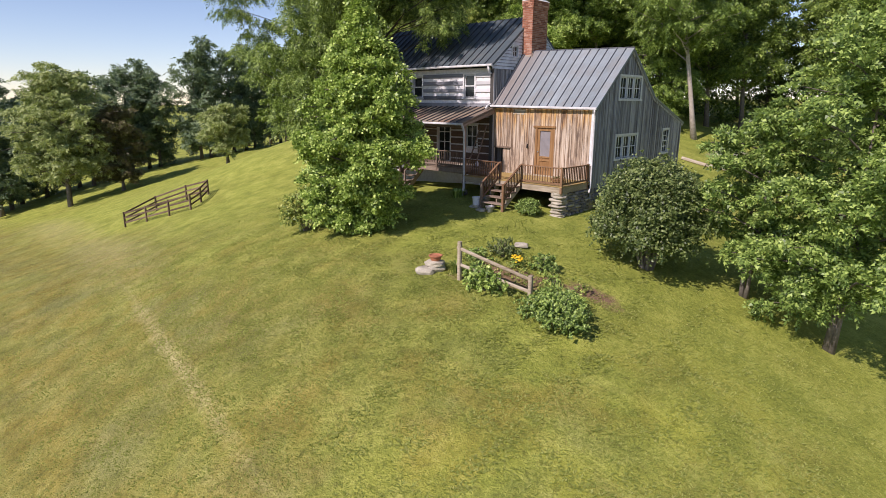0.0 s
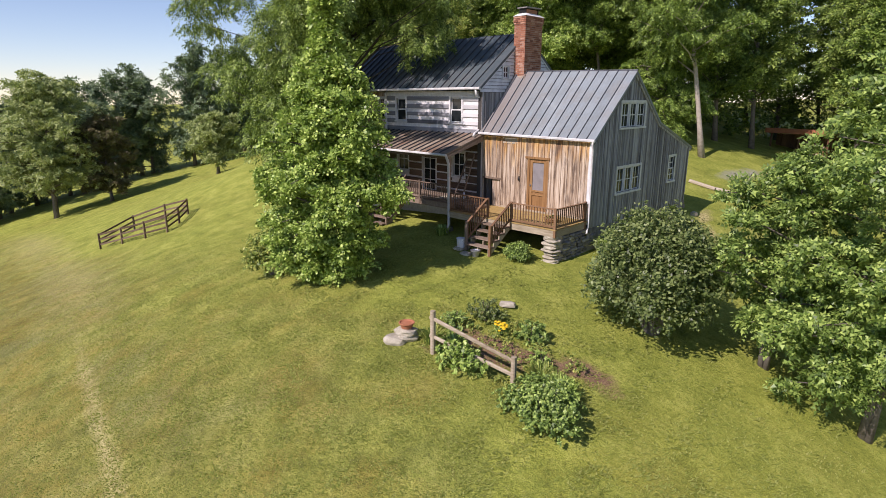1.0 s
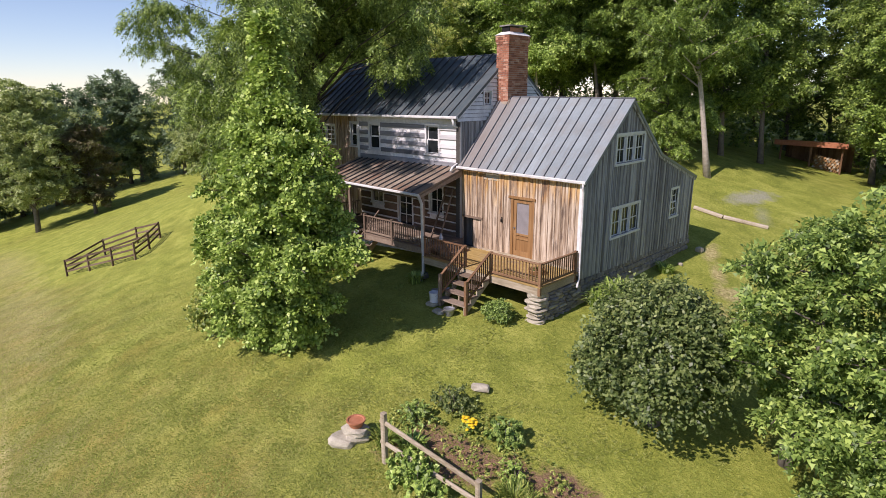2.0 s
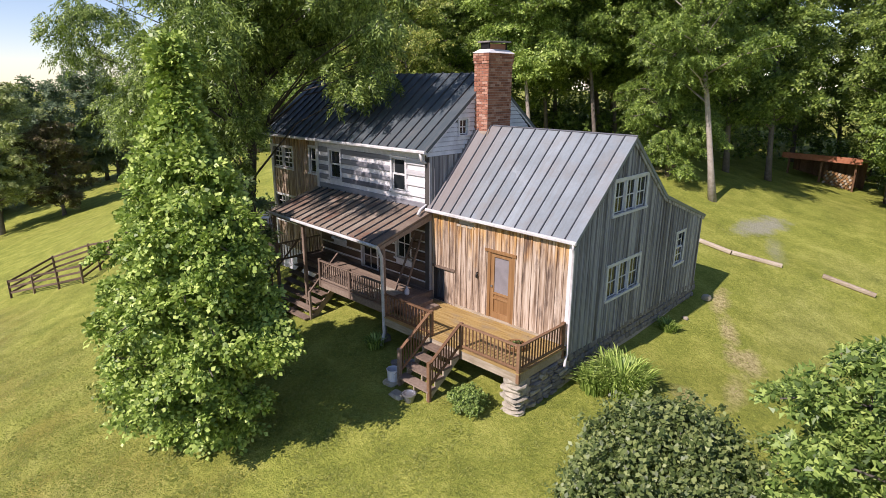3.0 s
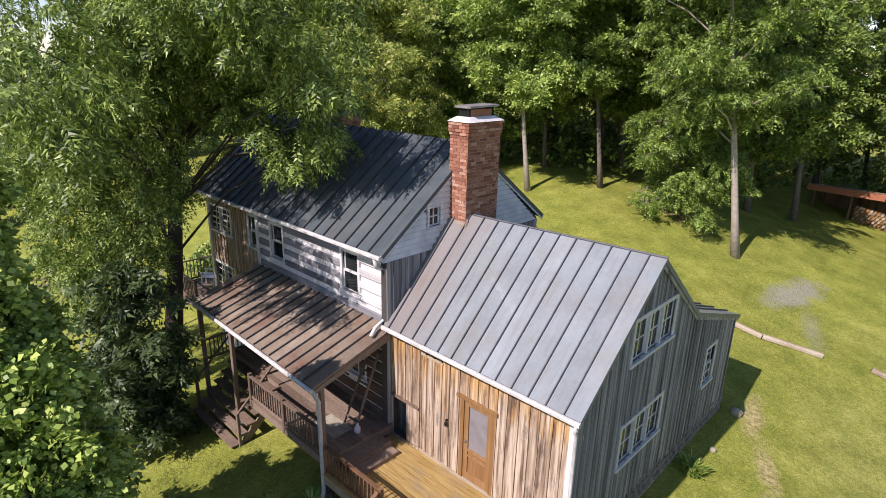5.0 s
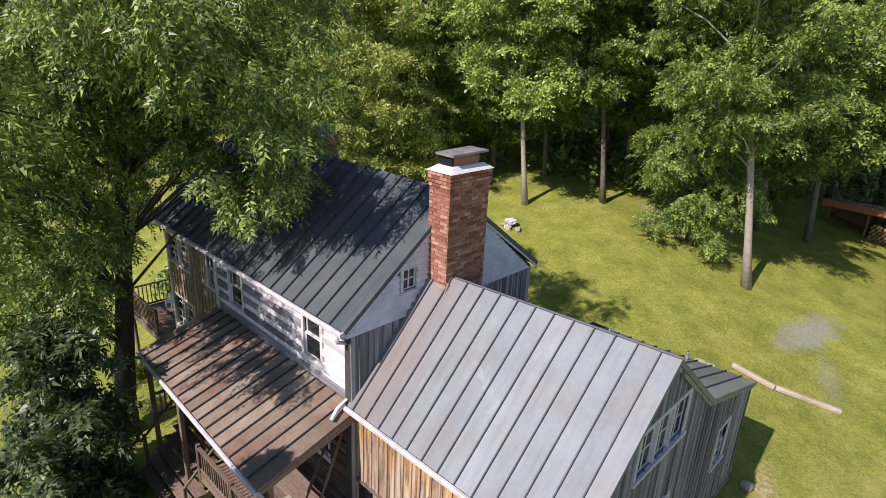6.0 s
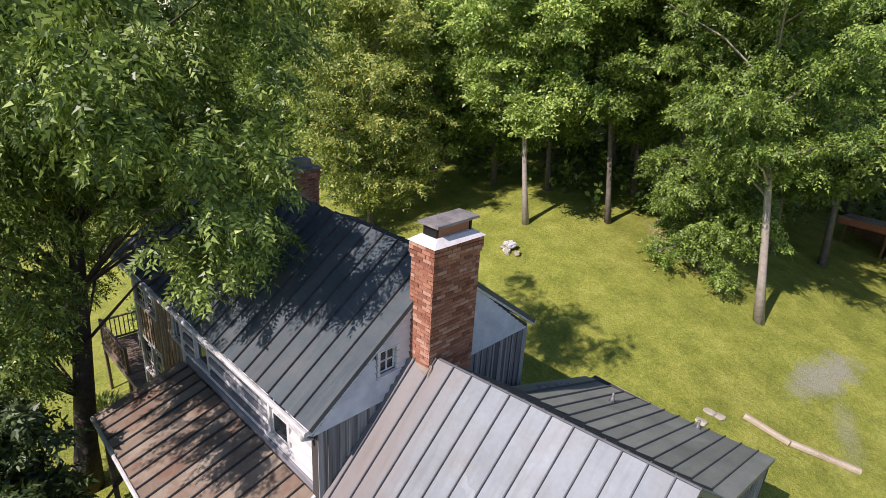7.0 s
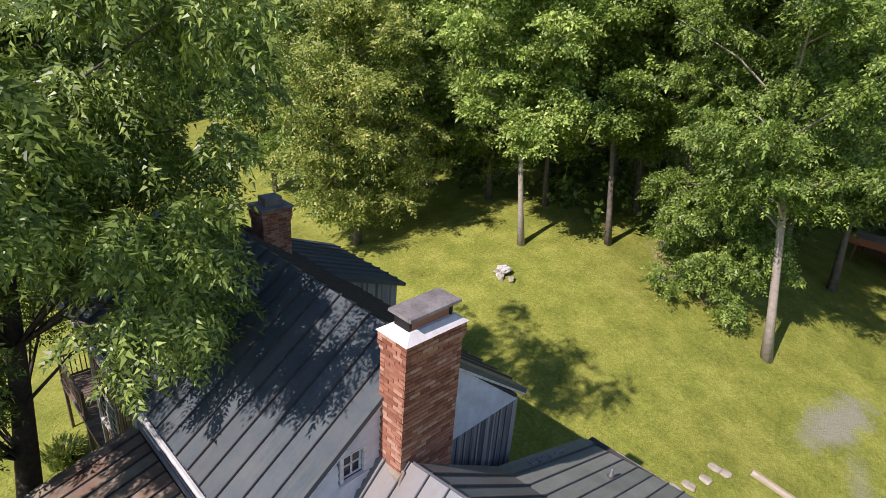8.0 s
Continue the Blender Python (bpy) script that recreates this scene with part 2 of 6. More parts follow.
M["chinking"] = plain("white_lime_chinking", (0.58, 0.56, 0.53), (0.82, 0.80, 0.78), 7, 0.9, bump=0.6, fine=40)
M["stone"] = plain("pale_field_stone", (0.25, 0.22, 0.16), (0.52, 0.475, 0.37), 5, 0.9, bump=0.7, fine=30)
M["stone_dark"] = plain("gray_field_stone", (0.11, 0.105, 0.10), (0.30, 0.28, 0.26), 4, 0.9, bump=0.7, fine=30)
M["roof_light"] = metal_roof("gray_standing_seam", [(0.25, (0.155, 0.182, 0.19)), (0.5, (0.222, 0.257, 0.268)), (0.8, (0.30, 0.342, 0.355))], (0.215, 0.185, 0.15), 0.55, 0.0, 0.4, tarnish=(0.21, 0.155, 0.12))
M["roof_dark"] = metal_roof("dark_standing_seam", [(0.25, (0.038, 0.056, 0.064)), (0.5, (0.062, 0.085, 0.095)), (0.8, (0.11, 0.132, 0.135))], (0.13, 0.13, 0.122), 0.55, 0.0, 0.35)
M["roof_green"] = metal_roof("gray_green_seam_roof", [(0.25, (0.13, 0.15, 0.13)), (0.5, (0.21, 0.235, 0.205)), (0.8, (0.31, 0.33, 0.295))], None, 0.55, 0.0)
M["roof_rust"] = metal_roof("rusty_seam_roof", [(0.25, (0.14, 0.10, 0.07)), (0.5, (0.255, 0.20, 0.145)), (0.8, (0.40, 0.345, 0.265))], (0.175, 0.075, 0.042), 0.6, 0.0, 0.85)
# seams darker than their panels: each rib's shadow side put into the colour
M["seam_gray"] = plain("dark_roof_seam", (0.07, 0.075, 0.085), (0.13, 0.135, 0.145), 6, 0.6)
M["seam_dark"] = plain("shaded_roof_seam", (0.03, 0.033, 0.036), (0.07, 0.07, 0.07), 6, 0.6)
M["mortar"] = plain("lime_mortar", (0.36, 0.31, 0.27), (0.52, 0.46, 0.41), 12, 0.95)
M["bark"] = plain("gray_bark", (0.09, 0.075, 0.06), (0.22, 0.19, 0.155), 6, 0.95, bump=0.9, fine=22)
M["bark_dark"] = plain("dark_walnut_bark", (0.035, 0.03, 0.024), (0.11, 0.092, 0.076), 6, 0.95, bump=0.9, fine=22)
M["bark_pale"] = plain("pale_locust_bark", (0.25, 0.215, 0.17), (0.46, 0.41, 0.34), 7, 0.95, bump=0.9, fine=25)
M["metal_gray"] = plain("galvanised_metal", (0.25, 0.26, 0.27), (0.42, 0.43, 0.44), 8, 0.4, 0.7)
M["black_iron"] = plain("black_iron", (0.015, 0.015, 0.016), (0.035, 0.034, 0.033), 8, 0.5, 0.5)
M["terracotta"] = plain("terracotta", (0.32, 0.11, 0.05), (0.45, 0.19, 0.10), 8, 0.85)
M["plastic_white"] = plain("white_plastic", (0.62, 0.63, 0.66), (0.74, 0.75, 0.77), 4, 0.45)
M["bronze_screen"] = plain("grey_screen_mesh", (0.20, 0.185, 0.185), (0.27, 0.25, 0.25), 5, 0.7)
M["door_wood"] = wood("honey_door_wood", [(0.25, (0.19, 0.095, 0.035)), (0.5, (0.29, 0.16, 0.065)), (0.8, (0.40, 0.245, 0.115))], (20, 20, 1.0), 0.6, 0.2)
M["interior"] = plain("unlit_room", (0.05, 0.045, 0.04), (0.08, 0.07, 0.06), 3, 0.9)
M["leaf_bright"] = leaf_material("tulip_leaf", (0.0858, 0.144, 0.0253), (0.27, 0.395, 0.0731), (0.65, 0.78, 0.21), 0.27, 0.42)
M["leaf_walnut"] = leaf_material("walnut_leaf", (0.0468, 0.0798, 0.0157), (0.133, 0.202, 0.0382), (0.446, 0.57, 0.14), 0.27, 0.38)
M["leaf_forest"] = leaf_material("forest_leaf", (0.045, 0.081, 0.0162), (0.144, 0.222, 0.0404), (0.398, 0.51, 0.111), 0.27, 0.45)
M["leaf_locust"] = leaf_material("locust_leaf", (0.046, 0.0815, 0.0149), (0.148, 0.235, 0.0405), (0.393, 0.517, 0.106), 0.27, 0.45)
M["leaf_yellow"] = leaf_material("yellowing_leaf", (0.098, 0.154, 0.0277), (0.264, 0.34, 0.0704), (0.62, 0.6, 0.158), 0.27, 0.45)
# leaf colour darkened to stand for the shade these shrubs sit in
M["leaf_shaded"] = leaf_material("shaded_shrub_leaf", (0.028, 0.05, 0.018), (0.065, 0.105, 0.038), (0.17, 0.23, 0.085), 0.2, 0.4)
M["leaf_shrub"] = leaf_material("lilac_leaf", (0.0396, 0.063, 0.0157), (0.112, 0.157, 0.0424), (0.312, 0.364, 0.125), 0.25, 0.42)
M["leaf_apple"] = leaf_material("orchard_leaf", (0.0571, 0.101, 0.0209), (0.176, 0.27, 0.0569), (0.498, 0.63, 0.159), 0.27, 0.42)
# needles kept lighter and greyer: distance haze mixed into the colour
M["needle"] = leaf_material("pine_needles", (0.09, 0.138, 0.078), (0.162, 0.228, 0.12), (0.276, 0.348, 0.18), 0.2, 0.5)
M["leaf_red"] = leaf_material("reddish_leaf", (0.08, 0.06, 0.0324), (0.14, 0.11, 0.054), (0.19, 0.2, 0.0756), 0.25, 0.5)
# far leaf tone lifted above the near ones, standing in for haze
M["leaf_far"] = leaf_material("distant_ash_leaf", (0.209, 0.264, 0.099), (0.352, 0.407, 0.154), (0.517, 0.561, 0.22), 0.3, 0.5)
M["blade"] = leaf_material("grass_blade", (0.228, 0.264, 0.054), (0.348, 0.384, 0.084), (0.504, 0.492, 0.156), 0.5, 0.8)
M["flower"] = plain("yellow_petal", (0.75, 0.45, 0.01), (0.9, 0.65, 0.03), 20, 0.6)
M["timber"] = wood("sun_bleached_timber", [(0.25, (0.20, 0.155, 0.095)), (0.5, (0.39, 0.325, 0.23)), (0.8, (0.57, 0.51, 0.395))], (3, 24, 26), 0.85, 0.2)
M["log_white"] = wood("whitewashed_log", [(0.25, (0.36, 0.35, 0.34)), (0.5, (0.60, 0.59, 0.58)), (0.8, (0.76, 0.75, 0.73))], (0.8, 22, 22), 0.9, 0.2)

# ---- building tools ----
class Geo:
    """Vertices and faces of one mesh."""

    def __init__(self):
        self.v, self.f = [], []

    def hexa(self, p):
        """Eight corners: four below, then the four above them."""
        b = len(self.v)
        self.v += [tuple(q) for q in p]
        self.f += [tuple(b + k for k in q) for q in ((3, 2, 1, 0), (4, 5, 6, 7), (0, 1, 5, 4), (1, 2, 6, 5), (2, 3, 7, 6), (3, 0, 4, 7))]
        return self

    def box(self, x0, x1, y0, y1, z0, z1):
        return self.hexa([(x0, y0, z0), (x1, y0, z0), (x1, y1, z0), (x0, y1, z0), (x0, y0, z1), (x1, y0, z1), (x1, y1, z1), (x0, y1, z1)])

    def beam(self, p, q, w, h, chamfer=0.15, up=(0, 0, 1)):
        """A squared timber from p to q with eased edges."""
        p, q = Vector(p), Vector(q)
        d = (q - p).normalized()
        u = Vector(up)
        if abs(d.dot(u)) > 0.98:
            u = Vector((0, 1, 0))
        s = d.cross(u).normalized()
        u = s.cross(d).normalized()
        c = chamfer * min(w, h)
        ring = [(-w / 2 + c, -h / 2), (w / 2 - c, -h / 2), (w / 2, -h / 2 + c), (w / 2, h / 2 - c), (w / 2 - c, h / 2), (-w / 2 + c, h / 2), (-w / 2, h / 2 - c), (-w / 2, -h / 2 + c)]
        b = len(self.v)
        for e in (p, q):
            self.v += [tuple(e + s * a + u * t) for a, t in ring]
        self.f += [(b + k, b + (k + 1) % 8, b + 8 + (k + 1) % 8, b + 8 + k) for k in range(8)]
        self.f += [tuple(b + k for k in range(7, -1, -1)), tuple(b + 8 + k for k in range(8))]
        return self

    def tube(self, pts, radii, n=8, cap=True):
        b = len(self.v)
        pts = [Vector(p) for p in pts]
        side = None
        for k, p in enumerate(pts):
            d = (pts[min(k + 1, len(pts) - 1)] - pts[max(k - 1, 0)]).normalized()
            if side is None:
                side = d.cross(Vector((0.13, 0.2, 1)) if abs(d.z) < 0.9 else Vector((1, 0.1, 0))).normalized()
            side = (side - d * side.dot(d)).normalized()
            o = d.cross(side)
            for j in range(n):
                a = 2 * math.pi * j / n
                self.v.append(tuple(p + (side * math.cos(a) + o * math.sin(a)) * radii[k]))
        for k in range(len(pts) - 1):
            for j in range(n):
                self.f.append((b + k * n + j, b + k * n + (j + 1) % n, b + (k + 1) * n + (j + 1) % n, b + (k + 1) * n + j))
        if cap:
            self.f += [tuple(b + j for j in range(n - 1, -1, -1)), tuple(b + (len(pts) - 1) * n + j for j in range(n))]
        return self

    def lathe(self, centre, profile, n=14):
        """Turned shape: (radius, height) pairs about a vertical axis."""
        cx, cy, cz = centre
        b = len(self.v)
        for r, h in profile:
            self.v += [(cx + r * math.cos(2 * math.pi * j / n), cy + r * math.sin(2 * math.pi * j / n), cz + h) for j in range(n)]
        for k in range(len(profile) - 1):
            self.f += [(b + k * n + j, b + k * n + (j + 1) % n, b + (k + 1) * n + (j + 1) % n, b + (k + 1) * n + j) for j in range(n)]
        self.f += [tuple(b + j for j in range(n - 1, -1, -1)), tuple(b + (len(profile) - 1) * n + j for j in range(n))]
        return self

    def rock(self, c, sx, sy, sz, seed=0, rough=0.25, turn=0.0):
        """An uneven boulder or slab."""
        bm = bmesh.new()
        bmesh.ops.create_icosphere(bm, subdivisions=2, radius=1.0)
        b = len(self.v)
        ct, st = math.cos(turn), math.sin(turn)
        for v in bm.verts:
            q = v.co.normalized()
            q = Vector([math.copysign(abs(k) ** 0.6, k) for k in q])
            k = 1 + rough * noise.noise(q * 1.3 + Vector((seed * 3.1, seed * 1.7, seed)))
            x, y, z = q.x * sx * k, q.y * sy * k, q.z * sz * k
            self.v.append((c[0] + x * ct - y * st, c[1] + x * st + y * ct, c[2] + z))
        self.f += [tuple(b + v.index for v in f.verts) for f in bm.faces]
        bm.free()
        return self

    def mesh(self, name):
        me = bpy.data.meshes.new(name)
        me.from_pydata(self.v, [], self.f)
        me.update()
        return me


def part(name, geo, material, parent=None, label="", smooth=False):
    """One mesh object, under a thing or under a part."""
    me = geo.mesh(name) if isinstance(geo, Geo) else geo
    if not me.materials:
        me.materials.append(material)
    if smooth:
        me.shade_smooth()
    ob = new(name, me)
    if parent is not None:
        ob.parent = parent
        base = parent.location + (parent.parent.location if parent.parent else Vector())
        ob.location = -base
    return tagged(ob, label)


def thing(name, at, label, category, group="", kind=""):
    ob = new(name)
    ob.location = at
    ob.empty_display_size = 0.3
    return tagged(ob, label, category, group, kind)


def piece(name, geo, material, parent):
    """A piece of a wall, roof or floor, with its own origin so that its grain differs."""
    ob = part(name, geo, material, parent)
    return ob


class Face:
    """A vertical wall face: u runs along it, n outward, z up."""

    def __init__(self, origin, u, n):
        self.o, self.u, self.n = Vector(origin), Vector(u), Vector(n)

    def p(self, u, n, z):
        q = self.o + self.u * u + self.n * n
        return (q.x, q.y, q.z + z)

    def box(self, g, u0, u1, n0, n1, z0, z1, z2=None, z3=None):
        """z0..z1 at u0; z2..z3 at u1 where they differ."""
        z2 = z0 if z2 is None else z2
        z3 = z1 if z3 is None else z3
        return g.hexa([self.p(u0, n1, z0), self.p(u1, n1, z2), self.p(u1, n0, z2), self.p(u0, n0, z0),
                       self.p(u0, n1, z1), self.p(u1, n1, z3), self.p(u1, n0, z3), self.p(u0, n0, z1)])


def line(points):
    """A height that runs straight from point to point: (u, z) pairs."""
    def f(u):
        for (a, za), (b, zb) in zip(points, points[1:]):
            if u <= b:
                return za + (zb - za) * (u - a) / (b - a)
        return points[-1][1]
    return f


def strips(u_list, low, top, holes):
    """Upright strips between the given u, cut where openings (u0, u1, z0, z1) lie."""
    for a, b in zip(u_list, u_list[1:]):
        mid = (a + b) / 2
        cuts = sorted((h[2], h[3]) for h in holes if h[0] - 1e-4 <= mid <= h[1] + 1e-4)
        za, zb = low(a + 1e-5), low(b - 1e-5)
        for h0, h1 in cuts:
            if h0 - max(za, zb) > 0.03:
                yield a, b, za, h0, zb, h0
            za = zb = h1
        ta, tb = top(a + 1e-5), top(b - 1e-5)
        if min(ta - za, tb - zb) > -0.02 and max(ta - za, tb - zb) > 0.03:
            yield a, b, za, max(ta, za + 0.01), zb, max(tb, zb + 0.01)


def wall(parent, face, u0, u1, low, top, holes, thick, material, breaks=(), name="wall"):
    """A wall with real openings."""
    us = sorted({u0, u1, *[k for k in breaks if u0 < k < u1], *[k for h in holes for k in h[:2] if u0 < k < u1]})
    g = Geo()
    for a, b, za, zb, zc, zd in strips(us, low, top, holes):
        face.box(g, a, b, -thick, 0, za, zb, zc, zd)
    return part(name, g, material, parent)


def boards(parent, face, u0, u1, low, top, holes, width, material, breaks=(), batten=None, proud=0.022, rng=None, name="board"):
    """Upright planks, each a piece, with battens over the joints where there are any."""
    rng = rng or random.Random(3)
    us, u = [u0], u0
    while u < u1 - width * 0.6:
        u += width * rng.uniform(0.85, 1.15)
        us.append(min(u, u1))
    us[-1] = u1
    for a, b in zip(us, us[1:]):
        sub = sorted({a, b, *[k for k in breaks if a < k < b], *[k for h in holes for k in h[:2] if a + 0.02 < k < b - 0.02]})
        t = proud + rng.uniform(-0.004, 0.006)
        gap = 0.003
        for q, r, za, zb, zc, zd in strips(sub, low, top, holes):
            g = Geo()
            face.box(g, q + (gap if q == a else 0), r - (gap if r == b else 0), 0.002, t, za, zb, zc, zd)
            piece(name, g, material, parent)
        if batten and b < u1 - 0.02:
            for q, r, za, zb, zc, zd in strips([b - batten / 2, b + batten / 2], low, top, holes):
                g = Geo()
                face.box(g, q, r, 0.01, 0.048, za, zb, zc, zd)
                piece("batten", g, material, parent)


def window(parent, face, u0, u1, z0, z1, sashes=1, cols=2, rows=2, trim=0.09, material="trim_gray", split=False, label=""):
    """A window: casing, sill, sashes with bars and panes. split: a lower and an upper sash."""
    g = Geo()
    m = M[material]
    face.box(g, u0 - trim, u0, -0.10, 0.05, z0 - trim, z1 + trim)
    face.box(g, u1, u1 + trim, -0.10, 0.05, z0 - trim, z1 + trim)
    face.box(g, u0, u1, -0.10, 0.052, z1, z1 + trim)
    for k in range(1, sashes):
        uk = u0 + (u1 - u0) * k / sashes
        face.box(g, uk - 0.035, uk + 0.035, -0.10, 0.047, z0, z1)
    w = part("window", g, m, parent, label)
    g = Geo()
    face.box(g, u0 - trim - 0.03, u1 + trim + 0.03, -0.10, 0.085, z0 - trim, z0 - 0.02)
    part("sill", g, m, w)
    for k in range(sashes):
        a = u0 + (u1 - u0) * k / sashes + (0.035 if k else 0)
        b = u0 + (u1 - u0) * (k + 1) / sashes - (0.035 if k < sashes - 1 else 0)
        halves = [(z0 - 0.02, (z0 + z1) / 2 + 0.02, 0.0), ((z0 + z1) / 2 - 0.02, z1, -0.035)] if split else [(z0 - 0.02, z1, -0.01)]
        for c, d, dep in halves:
            g = Geo()
            s = 0.045
            face.box(g, a, a + s, dep - 0.035, dep, c, d)
            face.box(g, b - s, b, dep - 0.035, dep, c, d)
            face.box(g, a + s, b - s, dep - 0.035, dep, c, c + s)
            face.box(g, a + s, b - s, dep - 0.035, dep, d - s, d)
            for j in range(1, cols):
                uj = a + (b - a) * j / cols
                face.box(g, uj - 0.017, uj + 0.017, dep - 0.03, dep - 0.004, c + s, d - s)
            for j in range(1, rows):
                zj = c + (d - c) * j / rows
                face.box(g, a + s, b - s, dep - 0.03, dep - 0.005, zj - 0.017, zj + 0.017)
            part("sash", g, m, w)
            g = Geo()
            face.box(g, a + s * 0.5, b - s * 0.5, dep - 0.022, dep - 0.016, c + s * 0.5, d - s * 0.5)
            part("pane", g, M["glass"], w)
    return w


def seam_roof(parent, a, b, c, d, n, material, thick=0.09, name="roof", edge=None, rib=0.032, seam=None, cuts=None):
    """A standing-seam roof slope: a, b along the eave, c, d along the top (b to c, d to a). Panels and seams are pieces; cuts: where the seams lie along the eave."""
    a, b, c, d = (Vector(q) for q in (a, b, c, d))
    nrm = (b - a).cross(d - a).normalized()
    g = Geo()
    g.hexa([q - nrm * thick for q in (a, b, c, d)] + [q - nrm * 0.004 for q in (a, b, c, d)])
    slab = part(name, g, edge or material, parent)
    marks = [0.0, *cuts, 1.0] if cuts else [k / n for k in range(n + 1)]
    for k, (s, t) in enumerate(zip(marks, marks[1:])):
        e0, e1, r0, r1 = a.lerp(b, s), a.lerp(b, t), d.lerp(c, s), d.lerp(c, t)
        g = Geo()
        g.hexa([q for q in (e0, e1, r1, r0)] + [q + nrm * 0.006 for q in (e0, e1, r1, r0)])
        piece("roof_panel", g, material, slab)
        if k:
            along = (b - a).normalized() * (rib / 2)
            g = Geo()
            g.hexa([e0 - along, e0 + along, r0 + along, r0 - along] + [q + nrm * 0.05 for q in (e0 - along * 0.6, e0 + along * 0.6, r0 + along * 0.6, r0 - along * 0.6)])
            piece("seam", g, seam or material, slab)
    return slab


def terrain(x, y):
    """The height of the ground: a hillside that falls to the south and east, with a shelf for the house."""
    z = TC[0] + TC[1] * 30 * math.tanh(x / 30) + TC[2] * 60 * math.tanh(x / 60) + TC[3] * 30 * math.tanh(y / 30)
    k = 4
    for a in (-36, -24, -12, 0, 12):
        for b in (-20, -8, 4, 16, 26):
            z += TC[k] * math.exp(-((x - a) ** 2 + (y - b) ** 2) / 150)
            k += 1
    return z


TC = [-9.97, -0.71, 0.47, 0.24, -0.17, -0.97, 1.23, 1.06, 0.59, 0.49, 0.06, 0.03, -0.02, 0.1, -0.59, 1.99, 0.16, 1.84, 1.07, 1.44, 3.34, 1.84, 0.73, -0.07, 5.77, 2.08, 1.45, 0.27, 2.31]


def leaves(points, normals, length, width, rng, droop=0.0, fold=0.25):
    """Leaf blades as small folded diamonds, one at each point."""
    n = len(points)
    nr = normals / np.maximum(np.linalg.norm(normals, axis=1, keepdims=True), 1e-6)
    r = rng.normal(size=(n, 3))
    r[:, 2] -= droop
    ax = r - nr * np.sum(r * nr, axis=1, keepdims=True)
    ax /= np.maximum(np.linalg.norm(ax, axis=1, keepdims=True), 1e-6)
    side = np.cross(nr, ax)
    size = rng.uniform(0.65, 1.3, size=(n, 1))
    L, W = length * size * 0.5, width * size * 0.5
    v = np.empty((n, 4, 3))
    v[:, 0] = points - ax * L
    v[:, 1] = points + side * W + nr * W * fold
    v[:, 2] = points + ax * L - nr * L * 0.25
    v[:, 3] = points - side * W + nr * W * fold
    f = np.arange(n * 4).reshape(n, 4)
    return v.reshape(-1, 3), f


def mesh_from_arrays(name, v, f):
    me = bpy.data.meshes.new(name)
    n, k = f.shape
    me.vertices.add(len(v))
    me.vertices.foreach_set("co", v.astype(np.float32).ravel())
    me.loops.add(n * k)
    me.loops.foreach_set("vertex_index", f.astype(np.int32).ravel())
    me.polygons.add(n)
    me.polygons.foreach_set("loop_start", (np.arange(n) * k).astype(np.int32))
    me.update(calc_edges=True)
    return me


def clump_points(rng, centre, radii, n, inner=0.45, spray=9):
    """Points on twigs that fan out of a lobe of foliage, thinner underneath, with a ragged outline."""
    m = max(3, n // spray)
    u = rng.normal(size=(m, 3))
    u /= np.linalg.norm(u, axis=1, keepdims=True)
    u[:, 2] = np.where((u[:, 2] < -0.25) & (rng.random(m) < 0.55), -u[:, 2], u[:, 2])
    r = inner + (1 - inner) * rng.random((m, 1)) ** 0.6
    r *= 1 + 0.30 * np.sin(u[:, :1] * 7 + centre[0] * 3) * np.cos(u[:, 1:2] * 6 + centre[1] * 2) + rng.normal(0, 0.10, (m, 1))
    rad = np.asarray(radii)
    root = np.asarray(centre) + u * r * rad
    way = u * 0.8 + rng.normal(size=(m, 3)) * 0.55
    way[:, 2] -= 0.25
    way /= np.linalg.norm(way, axis=1, keepdims=True)
    size = float(np.mean(rad)) * 0.42
    k = rng.integers(0, m, n)
    t = rng.random((n, 1))
    p = root[k] + way[k] * (t - 0.35) * size + rng.normal(size=(n, 3)) * size * 0.13
    p[:, 2] -= (t[:, 0] ** 2) * size * 0.3
    return p, u[k] * 0.6 + np.stack([np.zeros(n), np.zeros(n), np.full(n, 0.3)], 1) + rng.normal(size=(m, 3))[k] * 0.3


